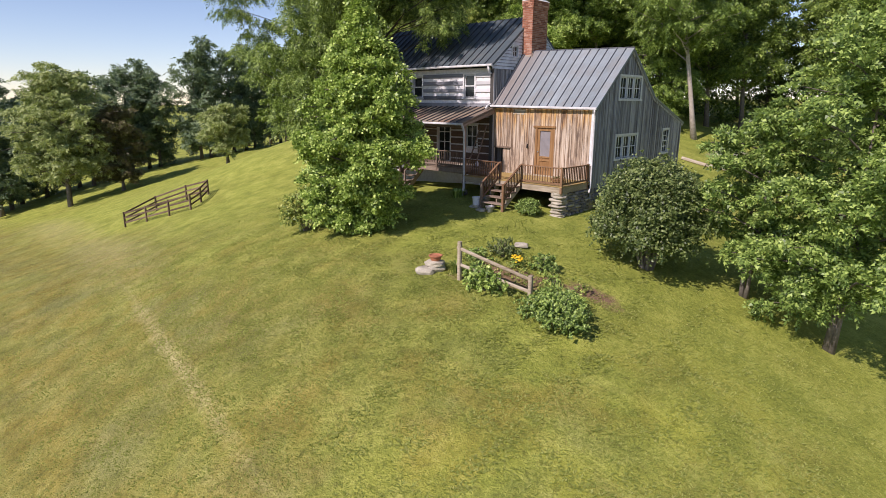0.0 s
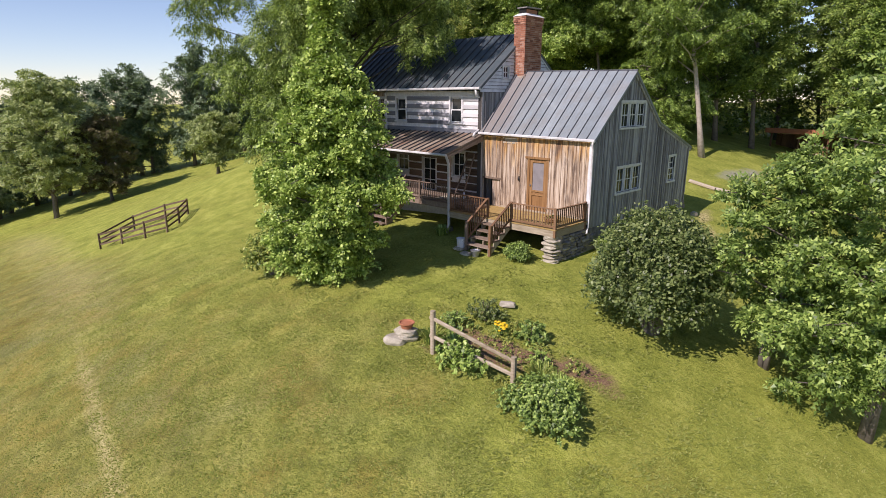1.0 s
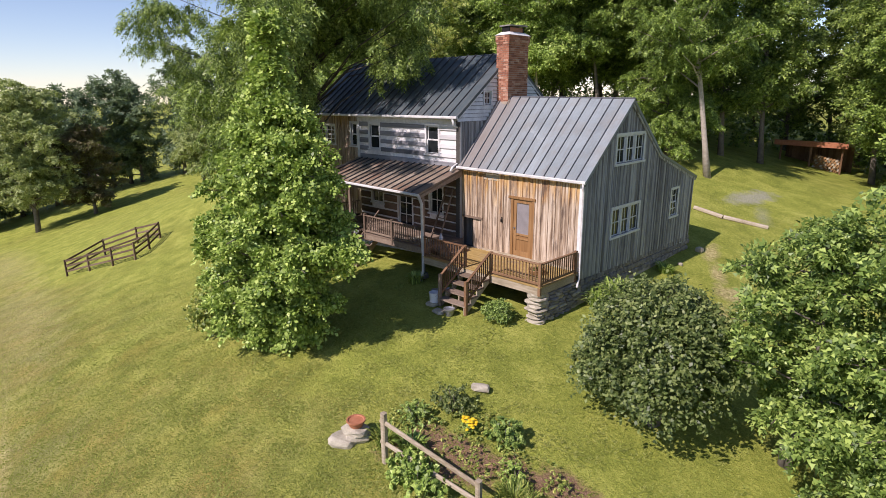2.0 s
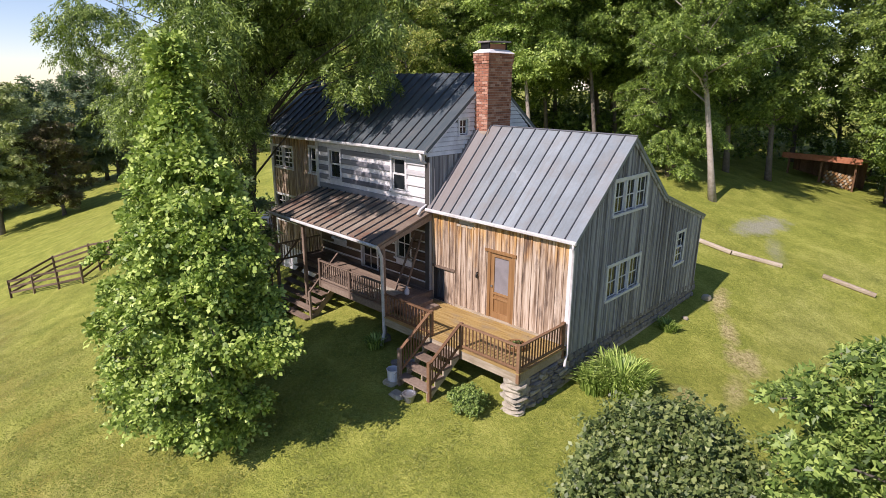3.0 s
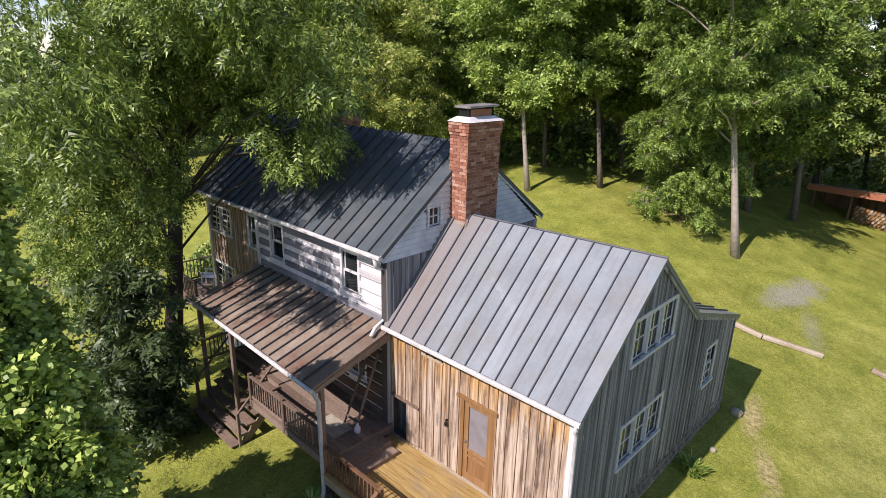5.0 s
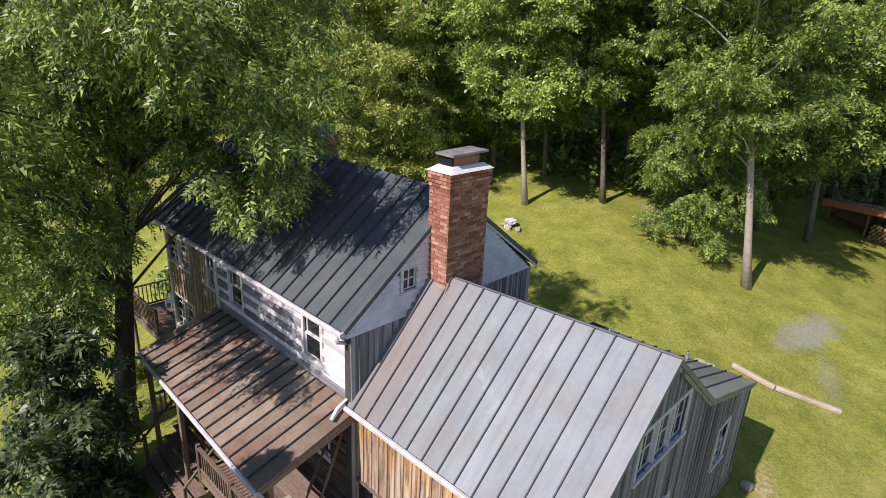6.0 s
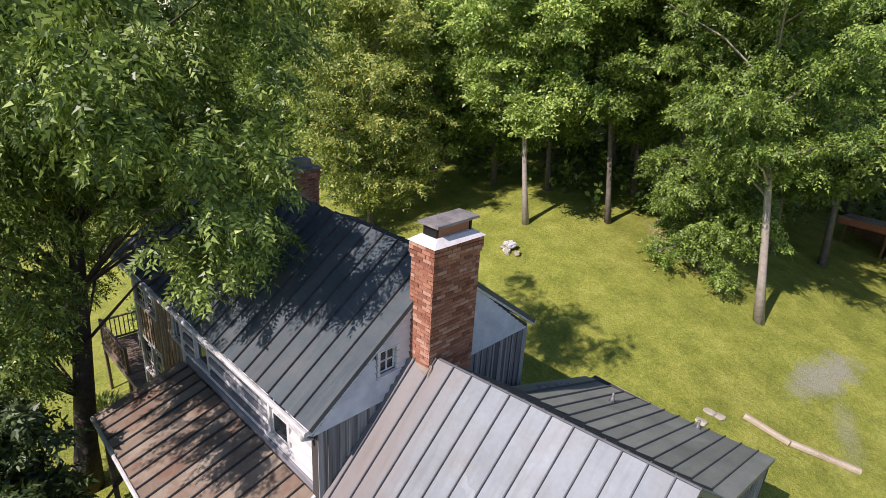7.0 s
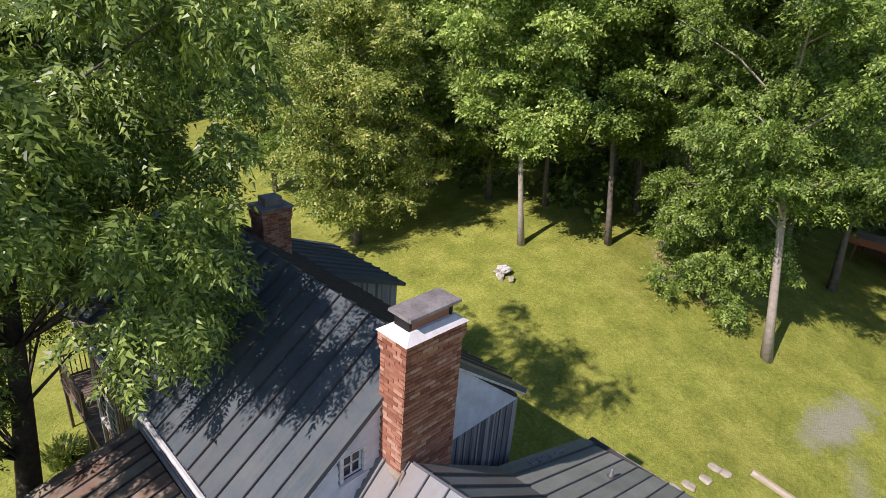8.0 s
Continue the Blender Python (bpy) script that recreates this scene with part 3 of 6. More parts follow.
def spray_leaves(rng, lobes, n_leaves, per, reach, length, width, droop, flat=0.75, simple=True):
    """Leafy twigs on the skin of round lobes: each twig carries leaves in pairs and hangs a little."""
    tot = sum(r * r for _, r in lobes)
    roots, outs, ups = [], [], []
    for c, r in lobes:
        m = max(6, int(n_leaves / per * r * r / tot))
        # tufts sit on the lobe like shelves, leafy above and bare below
        kt = 10
        d = rng.normal(size=(kt, 3)) + np.array((0, 0, 0.25))
        d /= np.linalg.norm(d, axis=1, keepdims=True)
        tc = np.asarray(tuple(c)) + d * r * np.array((0.8, 0.8, 0.8 * flat)) * rng.uniform(0.6, 1.15, (kt, 1))
        tr_ = r * rng.uniform(0.27, 0.46, kt)
        k = rng.integers(0, kt, m)
        u = rng.normal(size=(m, 3))
        u /= np.linalg.norm(u, axis=1, keepdims=True)
        u[:, 2] = np.where((u[:, 2] < 0) & (rng.random(m) < 0.72), -u[:, 2], u[:, 2])
        q = 0.5 + 0.5 * rng.random((m, 1)) ** 0.6 + rng.normal(0, 0.06, (m, 1))
        roots.append(tc[k] + u * q * tr_[k][:, None] * np.array((1, 1, 0.6)))
        o = u * np.array((1, 1, 0.35)) + d[k] * np.array((0.5, 0.5, 0.1)) + rng.normal(size=(m, 3)) * 0.35
        o[:, 2] -= droop
        outs.append(o)
        # leaves turn towards the light
        ups.append(u * 0.4 + np.array((0, -0.45, 0.5)) + (rng.normal(size=(kt, 3)) * 0.5)[k] + rng.normal(size=(m, 3)) * 0.5)
    root, out, up = np.concatenate(roots), np.concatenate(outs), np.concatenate(ups)

    def unit(a):
        return a / np.maximum(np.linalg.norm(a, axis=-1, keepdims=True), 1e-6)

    out = unit(out)
    up = unit(up - out * np.sum(up * out, axis=1, keepdims=True))
    side = np.cross(out, up)
    m = len(root)
    long_ = reach * rng.uniform(0.6, 1.3, (m, 1))
    cen, axs, nrs = [], [], []
    for j in range(per):
        t = (j + 0.5) / per
        sgn = 1.0 if j % 2 else -1.0
        a = out * 0.6 + side * (sgn * (0.85 if j < per - 1 else 0.0)) + rng.normal(size=(m, 3)) * 0.2
        a[:, 2] -= 0.25 * droop
        a = unit(a)
        base = root + out * (t - 0.55) * long_
        base[:, 2] -= (droop * 0.4 * t * t) * long_[:, 0]
        nr = up + rng.normal(size=(m, 3)) * 0.28
        cen.append(base + a * length * 0.5)
        axs.append(a)
        nrs.append(nr)
    cen, ax, nr = np.concatenate(cen), np.concatenate(axs), np.concatenate(nrs)
    nr = unit(nr - ax * np.sum(nr * ax, axis=1, keepdims=True))
    sd = np.cross(nr, ax)
    n = len(cen)
    size = rng.uniform(0.65, 1.25, (n, 1)) * 0.5
    L, W = length * size, width * size
    if simple:
        v = np.empty((n, 3, 3))
        v[:, 0] = cen - ax * L * 0.7 + sd * W * 1.1
        v[:, 1] = cen - ax * L * 0.5 - sd * W * 1.1
        v[:, 2] = cen + ax * L * 1.1 - nr * L * 0.2
        return v
    v = np.empty((n, 4, 3))
    v[:, 0] = cen - ax * L
    v[:, 1] = cen + sd * W + nr * W * 0.25 + ax * L * 0.1
    v[:, 2] = cen + ax * L - nr * L * 0.25
    v[:, 3] = cen - sd * W + nr * W * 0.25 + ax * L * 0.1
    return v


def tree(name, base, height, clear, radius, leaf, label, category="tree", bark="bark", trunk=0.2, seed=1, n_leaves=8000,
         leaf_len=0.22, leaf_wid=0.14, limbs=14, profile="round", lean=(0, 0), lobe=0.34, droop=0.3, stems=1, group="", flat=0.7, offset=(0, 0), skip=None, boughs=(), per=7, spray=0.6, simple=True, stretch=(1.0, 1.0)):
    """A tree: tapered trunk, limbs, and a crown of many leaves in lobes with gaps between them."""
    rng = np.random.default_rng(seed)
    x, y = base
    z0 = terrain(x, y) - 0.15
    root = thing(name, (x, y, z0), label, category, group)
    g = Geo()
    lobes = []
    tops = []
    for s in range(stems):
        sx, sy = (rng.normal(0, radius * 0.28, 2) if stems > 1 else (0, 0))
        pts, rad = [], []
        for k in range(9):
            q = k / 8
            wob = 0.03 * height * q
            pts.append((x + lean[0] * q + sx * q + wob * math.sin(3 * q + seed + s) * 0.5 + 0.12 * s, y + lean[1] * q + sy * q + wob * math.cos(2.3 * q + seed * 1.7 + s) * 0.5, z0 + height * 0.93 * q))
            rad.append(trunk * (1 - 0.9 * q) * (1.35 if k == 0 else 1) / (1 if stems == 1 else 1.6) + 0.008)
        g.tube(pts, rad, 9)
        tops.append([Vector(p) for p in pts])
    for k in range(limbs):
        q = (k + 0.5) / limbs
        stem = tops[k % stems]
        h = clear / height + (1 - clear / height) * q * 0.96
        i = min(int(h / 0.93 * 8), 7)
        start = stem[i].lerp(stem[i + 1], min(1.0, h / 0.93 * 8 - i)) if h < 0.93 else stem[8]
        if profile == "cone":
            reach = radius * (1.02 - q) ** 0.75
        elif profile == "tulip":
            reach = radius * (0.75 + 0.5 * math.sin(min(q * 2.6, 1.57))) * (1.04 - q) ** 0.62
        elif profile == "ovate":
            reach = radius * float(np.interp(q, (0, 0.08, 0.26, 0.38, 0.52, 0.66, 0.8, 0.92, 1.0), (0.3, 0.55, 0.97, 0.9, 0.72, 0.5, 0.24, 0.07, 0.0)))
        elif profile == "high":
            reach = radius * (0.55 + 0.45 * math.sin(math.pi * min(q + 0.15, 1)))
        else:
            reach = radius * math.sqrt(max(0.05, 1 - (1.75 * q - 0.75) ** 2))
        a = k * 2.399 + seed + rng.uniform(-0.4, 0.4)
        reach *= rng.uniform(0.75, 1.12)
        rise = reach * (rng.uniform(-0.15, 0.25) + 0.25 * q if profile in ("tulip", "ovate") else rng.uniform(0.25, 0.7) if profile == "high" else rng.uniform(0.1, 0.45))
        end = start + Vector((math.cos(a) * reach * stretch[0] + offset[0] * q, math.sin(a) * reach * stretch[1] + offset[1] * q, rise if profile != "cone" else -0.1 * reach))
        if skip and skip(end):
            continue
        mid = start.lerp(end, 0.5) + Vector((0, 0, reach * 0.08))
        thick = trunk * (1 - 0.75 * q) * 0.30
        g.tube([start, mid, end], [thick + 0.01, thick * 0.6 + 0.008, 0.012], 5, cap=False)
        lr = lobe * radius * rng.uniform(0.75, 1.25) * (0.7 + 0.3 * (1 - q))
        lobes.append((end - Vector((math.cos(a), math.sin(a), 0)) * lr * 0.6, lr))
        if reach > lr * 1.2:
            lobes.append((start.lerp(end, 0.55) + Vector((rng.uniform(-.3, .3) * lr, rng.uniform(-.3, .3) * lr, lr * 0.3)), lr * 0.85))
        lobes.append((start + Vector((rng.uniform(-.4, .4) * lr, rng.uniform(-.4, .4) * lr, lr * 0.7)), lr * 0.8))
    for stem in tops:
        lobes.append((stem[8] - Vector((0, 0, lobe * radius * 0.35)), lobe * radius * (0.45 if profile in ("cone", "tulip", "ovate") else 0.8)))
    for k, (bx, by, bz, br) in enumerate(boughs):
        start = min(tops[0][2:8], key=lambda q: abs(q.z + 1.2 + 0.35 * math.hypot(q.x - bx, q.y - by) - bz))
        end = Vector((bx, by, bz))
        g.tube([start, start.lerp(end, 0.5) + Vector((0, 0, 0.6)), end], [trunk * 0.15, trunk * 0.08, 0.012], 5, cap=False)
        lobes.append((end, br))
    part("trunk", g, M[bark], root, smooth=True)
    v = spray_leaves(rng, lobes, n_leaves, per, spray, leaf_len, leaf_wid, droop, flat, simple)
    v = v[v[:, 0, 2] > z0 + 0.22]
    n, k = v.shape[:2]
    v, f = v.reshape(-1, 3), np.arange(n * k).reshape(n, k)
    part("crown", mesh_from_arrays("crown", v, f), M[leaf], root)
    return root


def bush(name, base, radii, leaf, label, n_leaves, leaf_len, leaf_wid, seed=1, category="bush", stems=9, group="", lift=0.15, droop=0.2):
    """A rounded shrub of many stems, leafy to near the ground, with an uneven surface."""
    rng = np.random.default_rng(seed)
    x, y = base
    z0 = terrain(x, y) - 0.05
    root = thing(name, (x, y, z0), label, category, group)
    rx, ry, rz = radii
    g = Geo()
    lobes = []
    for k in range(stems):
        a = k * 2.399 + seed
        q = math.sqrt((k + 0.5) / stems)
        ex, ey = math.cos(a) * q * rx * 0.62, math.sin(a) * q * ry * 0.62
        ez = rz * (0.55 + lift + 0.85 * math.sqrt(max(0.0, 1 - q * q)))
        g.tube([(x + ex * 0.15, y + ey * 0.15, z0), (x + ex * 0.5, y + ey * 0.5, z0 + ez * 0.5), (x + ex, y + ey, z0 + ez)], [0.035 * rz, 0.022 * rz, 0.008], 5, cap=False)
        lobes.append(((x + ex, y + ey, z0 + ez * 0.85), 0.46))
        lobes.append(((x + ex * 1.25, y + ey * 1.25, z0 + rz * (0.42 + lift * 0.8) + rng.uniform(-.08, .12) * rz), 0.40))
    part("stem", g, M["bark"], root)
    P_, N_ = [], []
    for c, r in lobes:
        r *= rng.uniform(0.8, 1.15)
        p, u = clump_points(rng, c, (rx * r, ry * r, rz * r * 0.8), n_leaves // len(lobes), 0.55)
        keep = p[:, 2] > z0 + 0.04
        P_.append(p[keep])
        N_.append((u * 0.6 + rng.normal(size=u.shape) * 0.45 + np.array((0.0, -0.4, 0.5)))[keep])
    v, f = leaves(np.concatenate(P_), np.concatenate(N_), leaf_len, leaf_wid, rng, droop)
    part("foliage", mesh_from_arrays("foliage", v, f), M[leaf], root)
    return root


def tuft(name, base, radius, height, leaf, label, n=240, width=0.03, seed=1, category="plant", group="", arch=0.6):
    """A clump of long arching blades, as of day lilies or irises."""
    rng = np.random.default_rng(seed)
    x, y = base
    z0 = terrain(x, y) - 0.03
    root = thing(name, (x, y, z0), label, category, group)
    v, f = [], []
    for k in range(n):
        a, q = rng.uniform(0, 6.283), math.sqrt(rng.uniform())
        px, py = x + math.cos(a) * q * radius * 0.6, y + math.sin(a) * q * radius * 0.6
        pz = terrain(px, py) - 0.02
        h = height * rng.uniform(0.6, 1.1)
        out = radius * arch * rng.uniform(0.4, 1.0)
        dx, dy = math.cos(a + rng.normal(0, .5)), math.sin(a + rng.normal(0, .5))
        w = width * rng.uniform(0.7, 1.3)
        b = len(v)
        for t, ww in ((0, 0.7), (0.45, 1.0), (0.8, 0.7)):
            cx, cy, cz = px + dx * out * t * t, py + dy * out * t * t, pz + h * (1.5 * t - 0.65 * t * t)
            v += [(cx - dy * w * ww, cy + dx * w * ww, cz), (cx + dy * w * ww, cy - dx * w * ww, cz)]
        v.append((px + dx * out, py + dy * out, pz + h * 0.8))
        f += [(b, b + 1, b + 3, b + 2), (b + 2, b + 3, b + 5, b + 4), (b + 4, b + 5, b + 6)]
    g = Geo()
    g.v, g.f = v, f
    part("foliage", g, M[leaf], root)
    return root

# ---- ground ----
def spaced(lo, hi, a, b, fine, grow):
    """Even steps from a to b, widening beyond."""
    out, s, k = [], fine, b
    q = list(np.arange(a, b, fine)) + [b]
    while k < hi:
        s *= grow
        k += s
        q.append(min(k, hi))
    s, k = fine, a
    while k > lo:
        s *= grow
        k -= s
        q.insert(0, max(k, lo))
    return q


def build_ground():
    xs, ys = spaced(-600, 600, -36, 14, 0.7, 1.12), spaced(-300, 600, -24, 34, 0.7, 1.12)
    v = []
    for y in ys:
        for x in xs:
            far = max(0.0, math.hypot(x + 20, y - 5) - 90)
            rough = 0.05 * noise.noise(Vector((x * 0.5, y * 0.5, 0))) + 0.03 * noise.noise(Vector((x * 1.3, y * 1.3, 4)))
            v.append((x, y, terrain(x, y) + rough + far * 0.008))
    n = len(xs)
    f = [(j * n + i, j * n + i + 1, (j + 1) * n + i + 1, (j + 1) * n + i) for j in range(len(ys) - 1) for i in range(n - 1)]
    g = Geo()
    g.v, g.f = v, f
    ob = part("ground", g, M["grass"], None, smooth=True)
    return tagged(ob, "sloping mown lawn with worn dry patches and bare soil", "lawn", kind="structure")


ground = build_ground()


# front wall boards go from honey-brown under the eave to pale grey below
def front_board_material(name, warmth):
    q = Nodes(name)
    rnd = q.object_random()
    x, y, z = q.xyz()
    comb = q.n("ShaderNodeCombineXYZ")
    q.put(comb.inputs[0], q.math("MULTIPLY", rnd, 60.0))
    q.put(comb.inputs[2], q.math("MULTIPLY", rnd, 9.0))
    add = q.n("ShaderNodeVectorMath")
    q.put(add.inputs[0], q.world_pos())
    q.put(add.inputs[1], comb.outputs[0])
    v = add.outputs[0]
    grain = q.noise(1.0, 4, 0.6, q.scaled(15, 15, 0.7, source=v))
    stain = q.noise(1.0, 3, 0.6, q.scaled(3, 3, 1.1, source=v))
    warm = q.ramp(grain, [(0.34, (0.20, 0.08, 0.02)), (0.49, (0.46, 0.25, 0.075)), (0.66, (0.64, 0.42, 0.17))])
    pale = q.ramp(grain, [(0.34, (0.15, 0.10, 0.065)), (0.48, (0.37, 0.275, 0.19)), (0.64, (0.60, 0.50, 0.385))])
    dark = q.ramp(grain, [(0.3, (0.07, 0.045, 0.035)), (0.7, (0.19, 0.145, 0.115))])
    w = q.math("ADD", q.math("MULTIPLY", q.math("ADD", z, 0.95 - warmth), 1.0), q.math("MULTIPLY", q.math("SUBTRACT", stain, 0.5), 2.4))
    w = q.math("ADD", w, q.math("MULTIPLY", q.math("SUBTRACT", rnd, 0.5), 0.7), clamp=True)
    col = q.mix(w, pale, warm)
    blot = q.noise(1.0, 4, 0.7, q.scaled(6, 6, 1.3, source=v))
    col = q.mix(q.ramp(blot, [(0.54, 0.0), (0.66, 0.7)]), col, dark)
    q.bump(grain, 0.5, 0.006)
    return q.set(color=col, rough=0.8, spec=0.25)


M["front_board"] = front_board_material("sun_bleached_board", 0.0)
M["upper_board"] = front_board_material("pale_bleached_board", 2.3)
rng = random.Random(11)

# ---- plank wing ----
wing = thing("plank_wing", (-2.6, 3.0, -4.0), "weathered board-and-batten house wing with grey standing-seam metal roof", "house wing")
RIDGE_R, RIDGE_L = Vector((0.04, 2.72, 2.36)), Vector((-5.08, 2.10, 2.43))
EAVE_R, EAVE_L = Vector((0.04, 0.0, 0.0)), Vector((-5.12, -0.06, 0.06))
KNEE_R, KNEE_L = Vector((0.02, 5.2, 0.45)), Vector((-4.75, 4.9, 0.45))
LEAN_R, LEAN_L = Vector((-0.02, 8.78, -0.73)), Vector((-4.7, 8.3, -0.73))
gable = Face((-0.09, 0, 0), (0, 1, 0), (1, 0, 0))
front = Face((0, 0.13, 0), (1, 0, 0), (0, -1, 0))
gable_top = line([(0.0, -0.14), (2.72, 2.24), (5.2, 0.34), (8.78, -0.84)])
gable_low = line([(0.0, -3.12), (8.7, -3.42)])
GABLE_HOLES = [(1.96, 3.80, 0.36, 1.22), (1.96, 3.82, -2.07, -1.16), (6.52, 7.12, -2.06, -1.04)]
wall_g = wall(wing, gable, 0.13, 8.62, gable_low, gable_top, GABLE_HOLES, 0.16, M["board_back"], breaks=(2.72, 5.2))
boards(wall_g, gable, 0.11, 8.62, gable_low, gable_top, GABLE_HOLES, 0.24, M["gray_board"], breaks=(2.72, 5.2), batten=0.05, rng=rng)
window(wing, gable, *GABLE_HOLES[0], sashes=3, cols=2, rows=2, label="grey-framed triple casement window in the gable")
window(wing, gable, *GABLE_HOLES[1], sashes=3, cols=2, rows=2, label="grey-framed triple casement window")
window(wing, gable, *GABLE_HOLES[2], sashes=1, cols=2, rows=2, split=True, label="narrow grey sash window with small panes")
FRONT_HOLES = [(-2.70, -1.95, -2.86, -0.84), (-3.98, -3.36, -0.26, -0.10), (-5.0, -4.12, -2.86, -1.78)]
fl, ft = line([(-6, -3.0), (1, -3.0)]), line([(-6, -0.06), (1, -0.06)])
wall_f = wall(wing, front, -5.06, -0.25, fl, ft, FRONT_HOLES, 0.16, M["board_back"])
boards(wall_f, front, -5.06, -0.10, fl, ft, FRONT_HOLES, 0.25, M["front_board"], batten=0.05, rng=rng)
back = Face((0, 8.62, 0), (-1, 0, 0), (0, 1, 0))
wall_b = wall(wing, back, 0.25, 4.6, line([(0, -3.4), (6, -3.0)]), line([(0, -0.8), (6, -0.8)]), [], 0.16, M["board_back"])
boards(wall_b, back, 0.09, 4.6, line([(0, -3.4), (6, -3.0)]), line([(0, -0.8), (6, -0.8)]), [], 0.25, M["gray_board"], rng=rng)
west = Face((-4.6, 8.62, 0), (0, -1, 0), (-1, 0, 0))
wall(wing, west, 0.0, 2.9, line([(0, -3.2), (9, -3.2)]), line([(0, -0.85), (2.9, 0.2)]), [], 0.16, M["gray_board"])
# roof slopes
seam_roof(wing, EAVE_L, EAVE_R, RIDGE_R, RIDGE_L, 13, M["roof_light"], seam=M["seam_gray"], cuts=[(5.12 - 0.29 - 0.386 * k) / 5.16 for k in range(12, -1, -1)])
back_l = Vector((-4.45, 2.18, 2.42))
seam_roof(wing, KNEE_R, KNEE_L, back_l, RIDGE_R, 13, M["roof_light"], seam=M["seam_gray"])
seam_roof(wing, LEAN_R, LEAN_L, KNEE_L, KNEE_R, 13, M["roof_green"], seam=M["seam_gray"])
g = Geo()
g.tube([RIDGE_R + Vector((0.01, 0, 0.02)), back_l + Vector((0, 0, 0.02))], [0.024, 0.024], 8)
part("ridge_cap", g, M["seam_gray"], wing)
g = Geo()
g.beam(EAVE_L + Vector((0, -0.045, -0.04)), EAVE_R + Vector((0.02, -0.045, -0.04)), 0.09, 0.10, 0.25)
part("gutter", g, M["gutter"], wing)
g = Geo()
g.tube([(-0.02, -0.05, -0.06), (-0.02, -0.05, -0.2), (-0.04, 0.04, -0.34), (-0.04, 0.055, -3.08), (-0.02, -0.02, -3.16), (0.10, -0.26, -3.24)], [0.034] * 6, 8)
part("downspout", g, M["gutter"], wing, smooth=True)
for a, b in ((EAVE_R, RIDGE_R), (RIDGE_R, KNEE_R), (KNEE_R, LEAN_R)):
    part("bargeboard", Geo().beam(a + Vector((-0.05, 0, -0.12)), b + Vector((-0.05, 0, -0.12)), 0.035, 0.13, 0.1), M["gray_board"], wing)
g = Geo()
g.box(-0.20, -0.08, 0.085, 0.12, -3.0, -0.1)
part("corner_board", g, M["trim_gray"], wing)
g = Geo()
front.box(g, -2.80, -2.70, 0.0, 0.05, -2.87, -0.80)
front.box(g, -1.95, -1.85, 0.0, 0.05, -2.87, -0.80)
front.box(g, -2.90, -1.80, 0.0, 0.075, -0.84, -0.76)
door_1 = part("door", g, M["door_wood"], wing, "honey-brown wooden screen door with grey mesh")
g = Geo()
for u0, u1, z0, z1 in ((-2.70, -2.58, -2.85, -0.85), (-2.07, -1.95, -2.85, -0.85), (-2.58, -2.07, -0.97, -0.85), (-2.58, -2.07, -2.85, -2.62), (-2.58, -2.07, -2.22, -2.16), (-2.58, -2.07, -2.08, -2.02)):
    front.box(g, u0, u1, -0.03, 0.02, z0, z1)
leaf_ = part("door_leaf", g, M["door_wood"], door_1)
g = Geo()
front.box(g, -2.59, -2.06, -0.02, -0.012, -2.04, -0.96)
part("screen", g, M["bronze_screen"], door_1)
g = Geo()
front.box(g, -2.59, -2.06, -0.02, -0.008, -2.64, -2.03)
part("door_panel", g, M["door_wood"], door_1)
g = Geo()
g.lathe((-2.64, 0.085, -1.84), [(0.0, -0.03), (0.028, -0.02), (0.028, 0.02), (0.0, 0.03)], 8)
part("knob", g, M["metal_gray"], door_1)
g = Geo()
front.box(g, -4.02, -3.34, 0.0, 0.04, -0.32, -0.26)
front.box(g, -3.98, -3.36, -0.05, -0.01, -0.26, -0.10)
part("vent", g, M["timber"], wing)
g = Geo()
front.box(g, -5.02, -4.06, 0.0, 0.07, -1.78, -1.71)
part("hatch_lintel", g, M["porch_wood"], wing)
g = Geo()
front.box(g, -4.55, -4.13, -0.05, -0.01, -2.86, -1.78)
part("hatch_door", g, M["front_board"], wing)
g = Geo()
front.box(g, -3.19, -3.14, 0.0, 0.04, -1.72, -1.50)
front.box(g, -3.18, -3.15, 0.04, 0.10, -1.58, -1.55)
g.lathe((-3.165, 0.03, -1.72), [(0.012, 0), (0.03, 0.02), (0.03, 0.10), (0.01, 0.14)], 8)
part("wall_lantern", g, M["black_iron"], wing)
g = Geo()
front.box(g, -4.05, -0.26, 0.0, 0.056, -2.98, -2.80)
part("base_board", g, M["timber"], wing)
# stone footing, stones as pieces
foot = part("footing", Geo().box(-0.16, -0.12, 0.2, 8.6, -4.3, -3.1), M["mortar"], wing)
for k in range(34):
    for row in range(3):
        y = 0.35 + k * 0.25 + 0.12 * (row % 2)
        z = -3.26 - 0.22 * row
        if z < terrain(0, y) - 0.15:
            continue
        piece("stone", Geo().rock((-0.12, y, z), 0.07, 0.125, 0.10, seed=k * 3 + row, rough=0.35), M["stone_dark"], foot)
for n_, (x, y) in enumerate(((-3.35, 7.2), (-1.65, 8.35))):
    zr = -0.73 + (8.75 - y) * 0.33
    g = Geo().lathe((x, y, zr - 0.06), [(0.09, 0.02), (0.045, 0.08), (0.035, 0.22), (0.03, 0.24)], 10)
    part("vent_pipe", g, M["metal_gray"], wing, smooth=True)

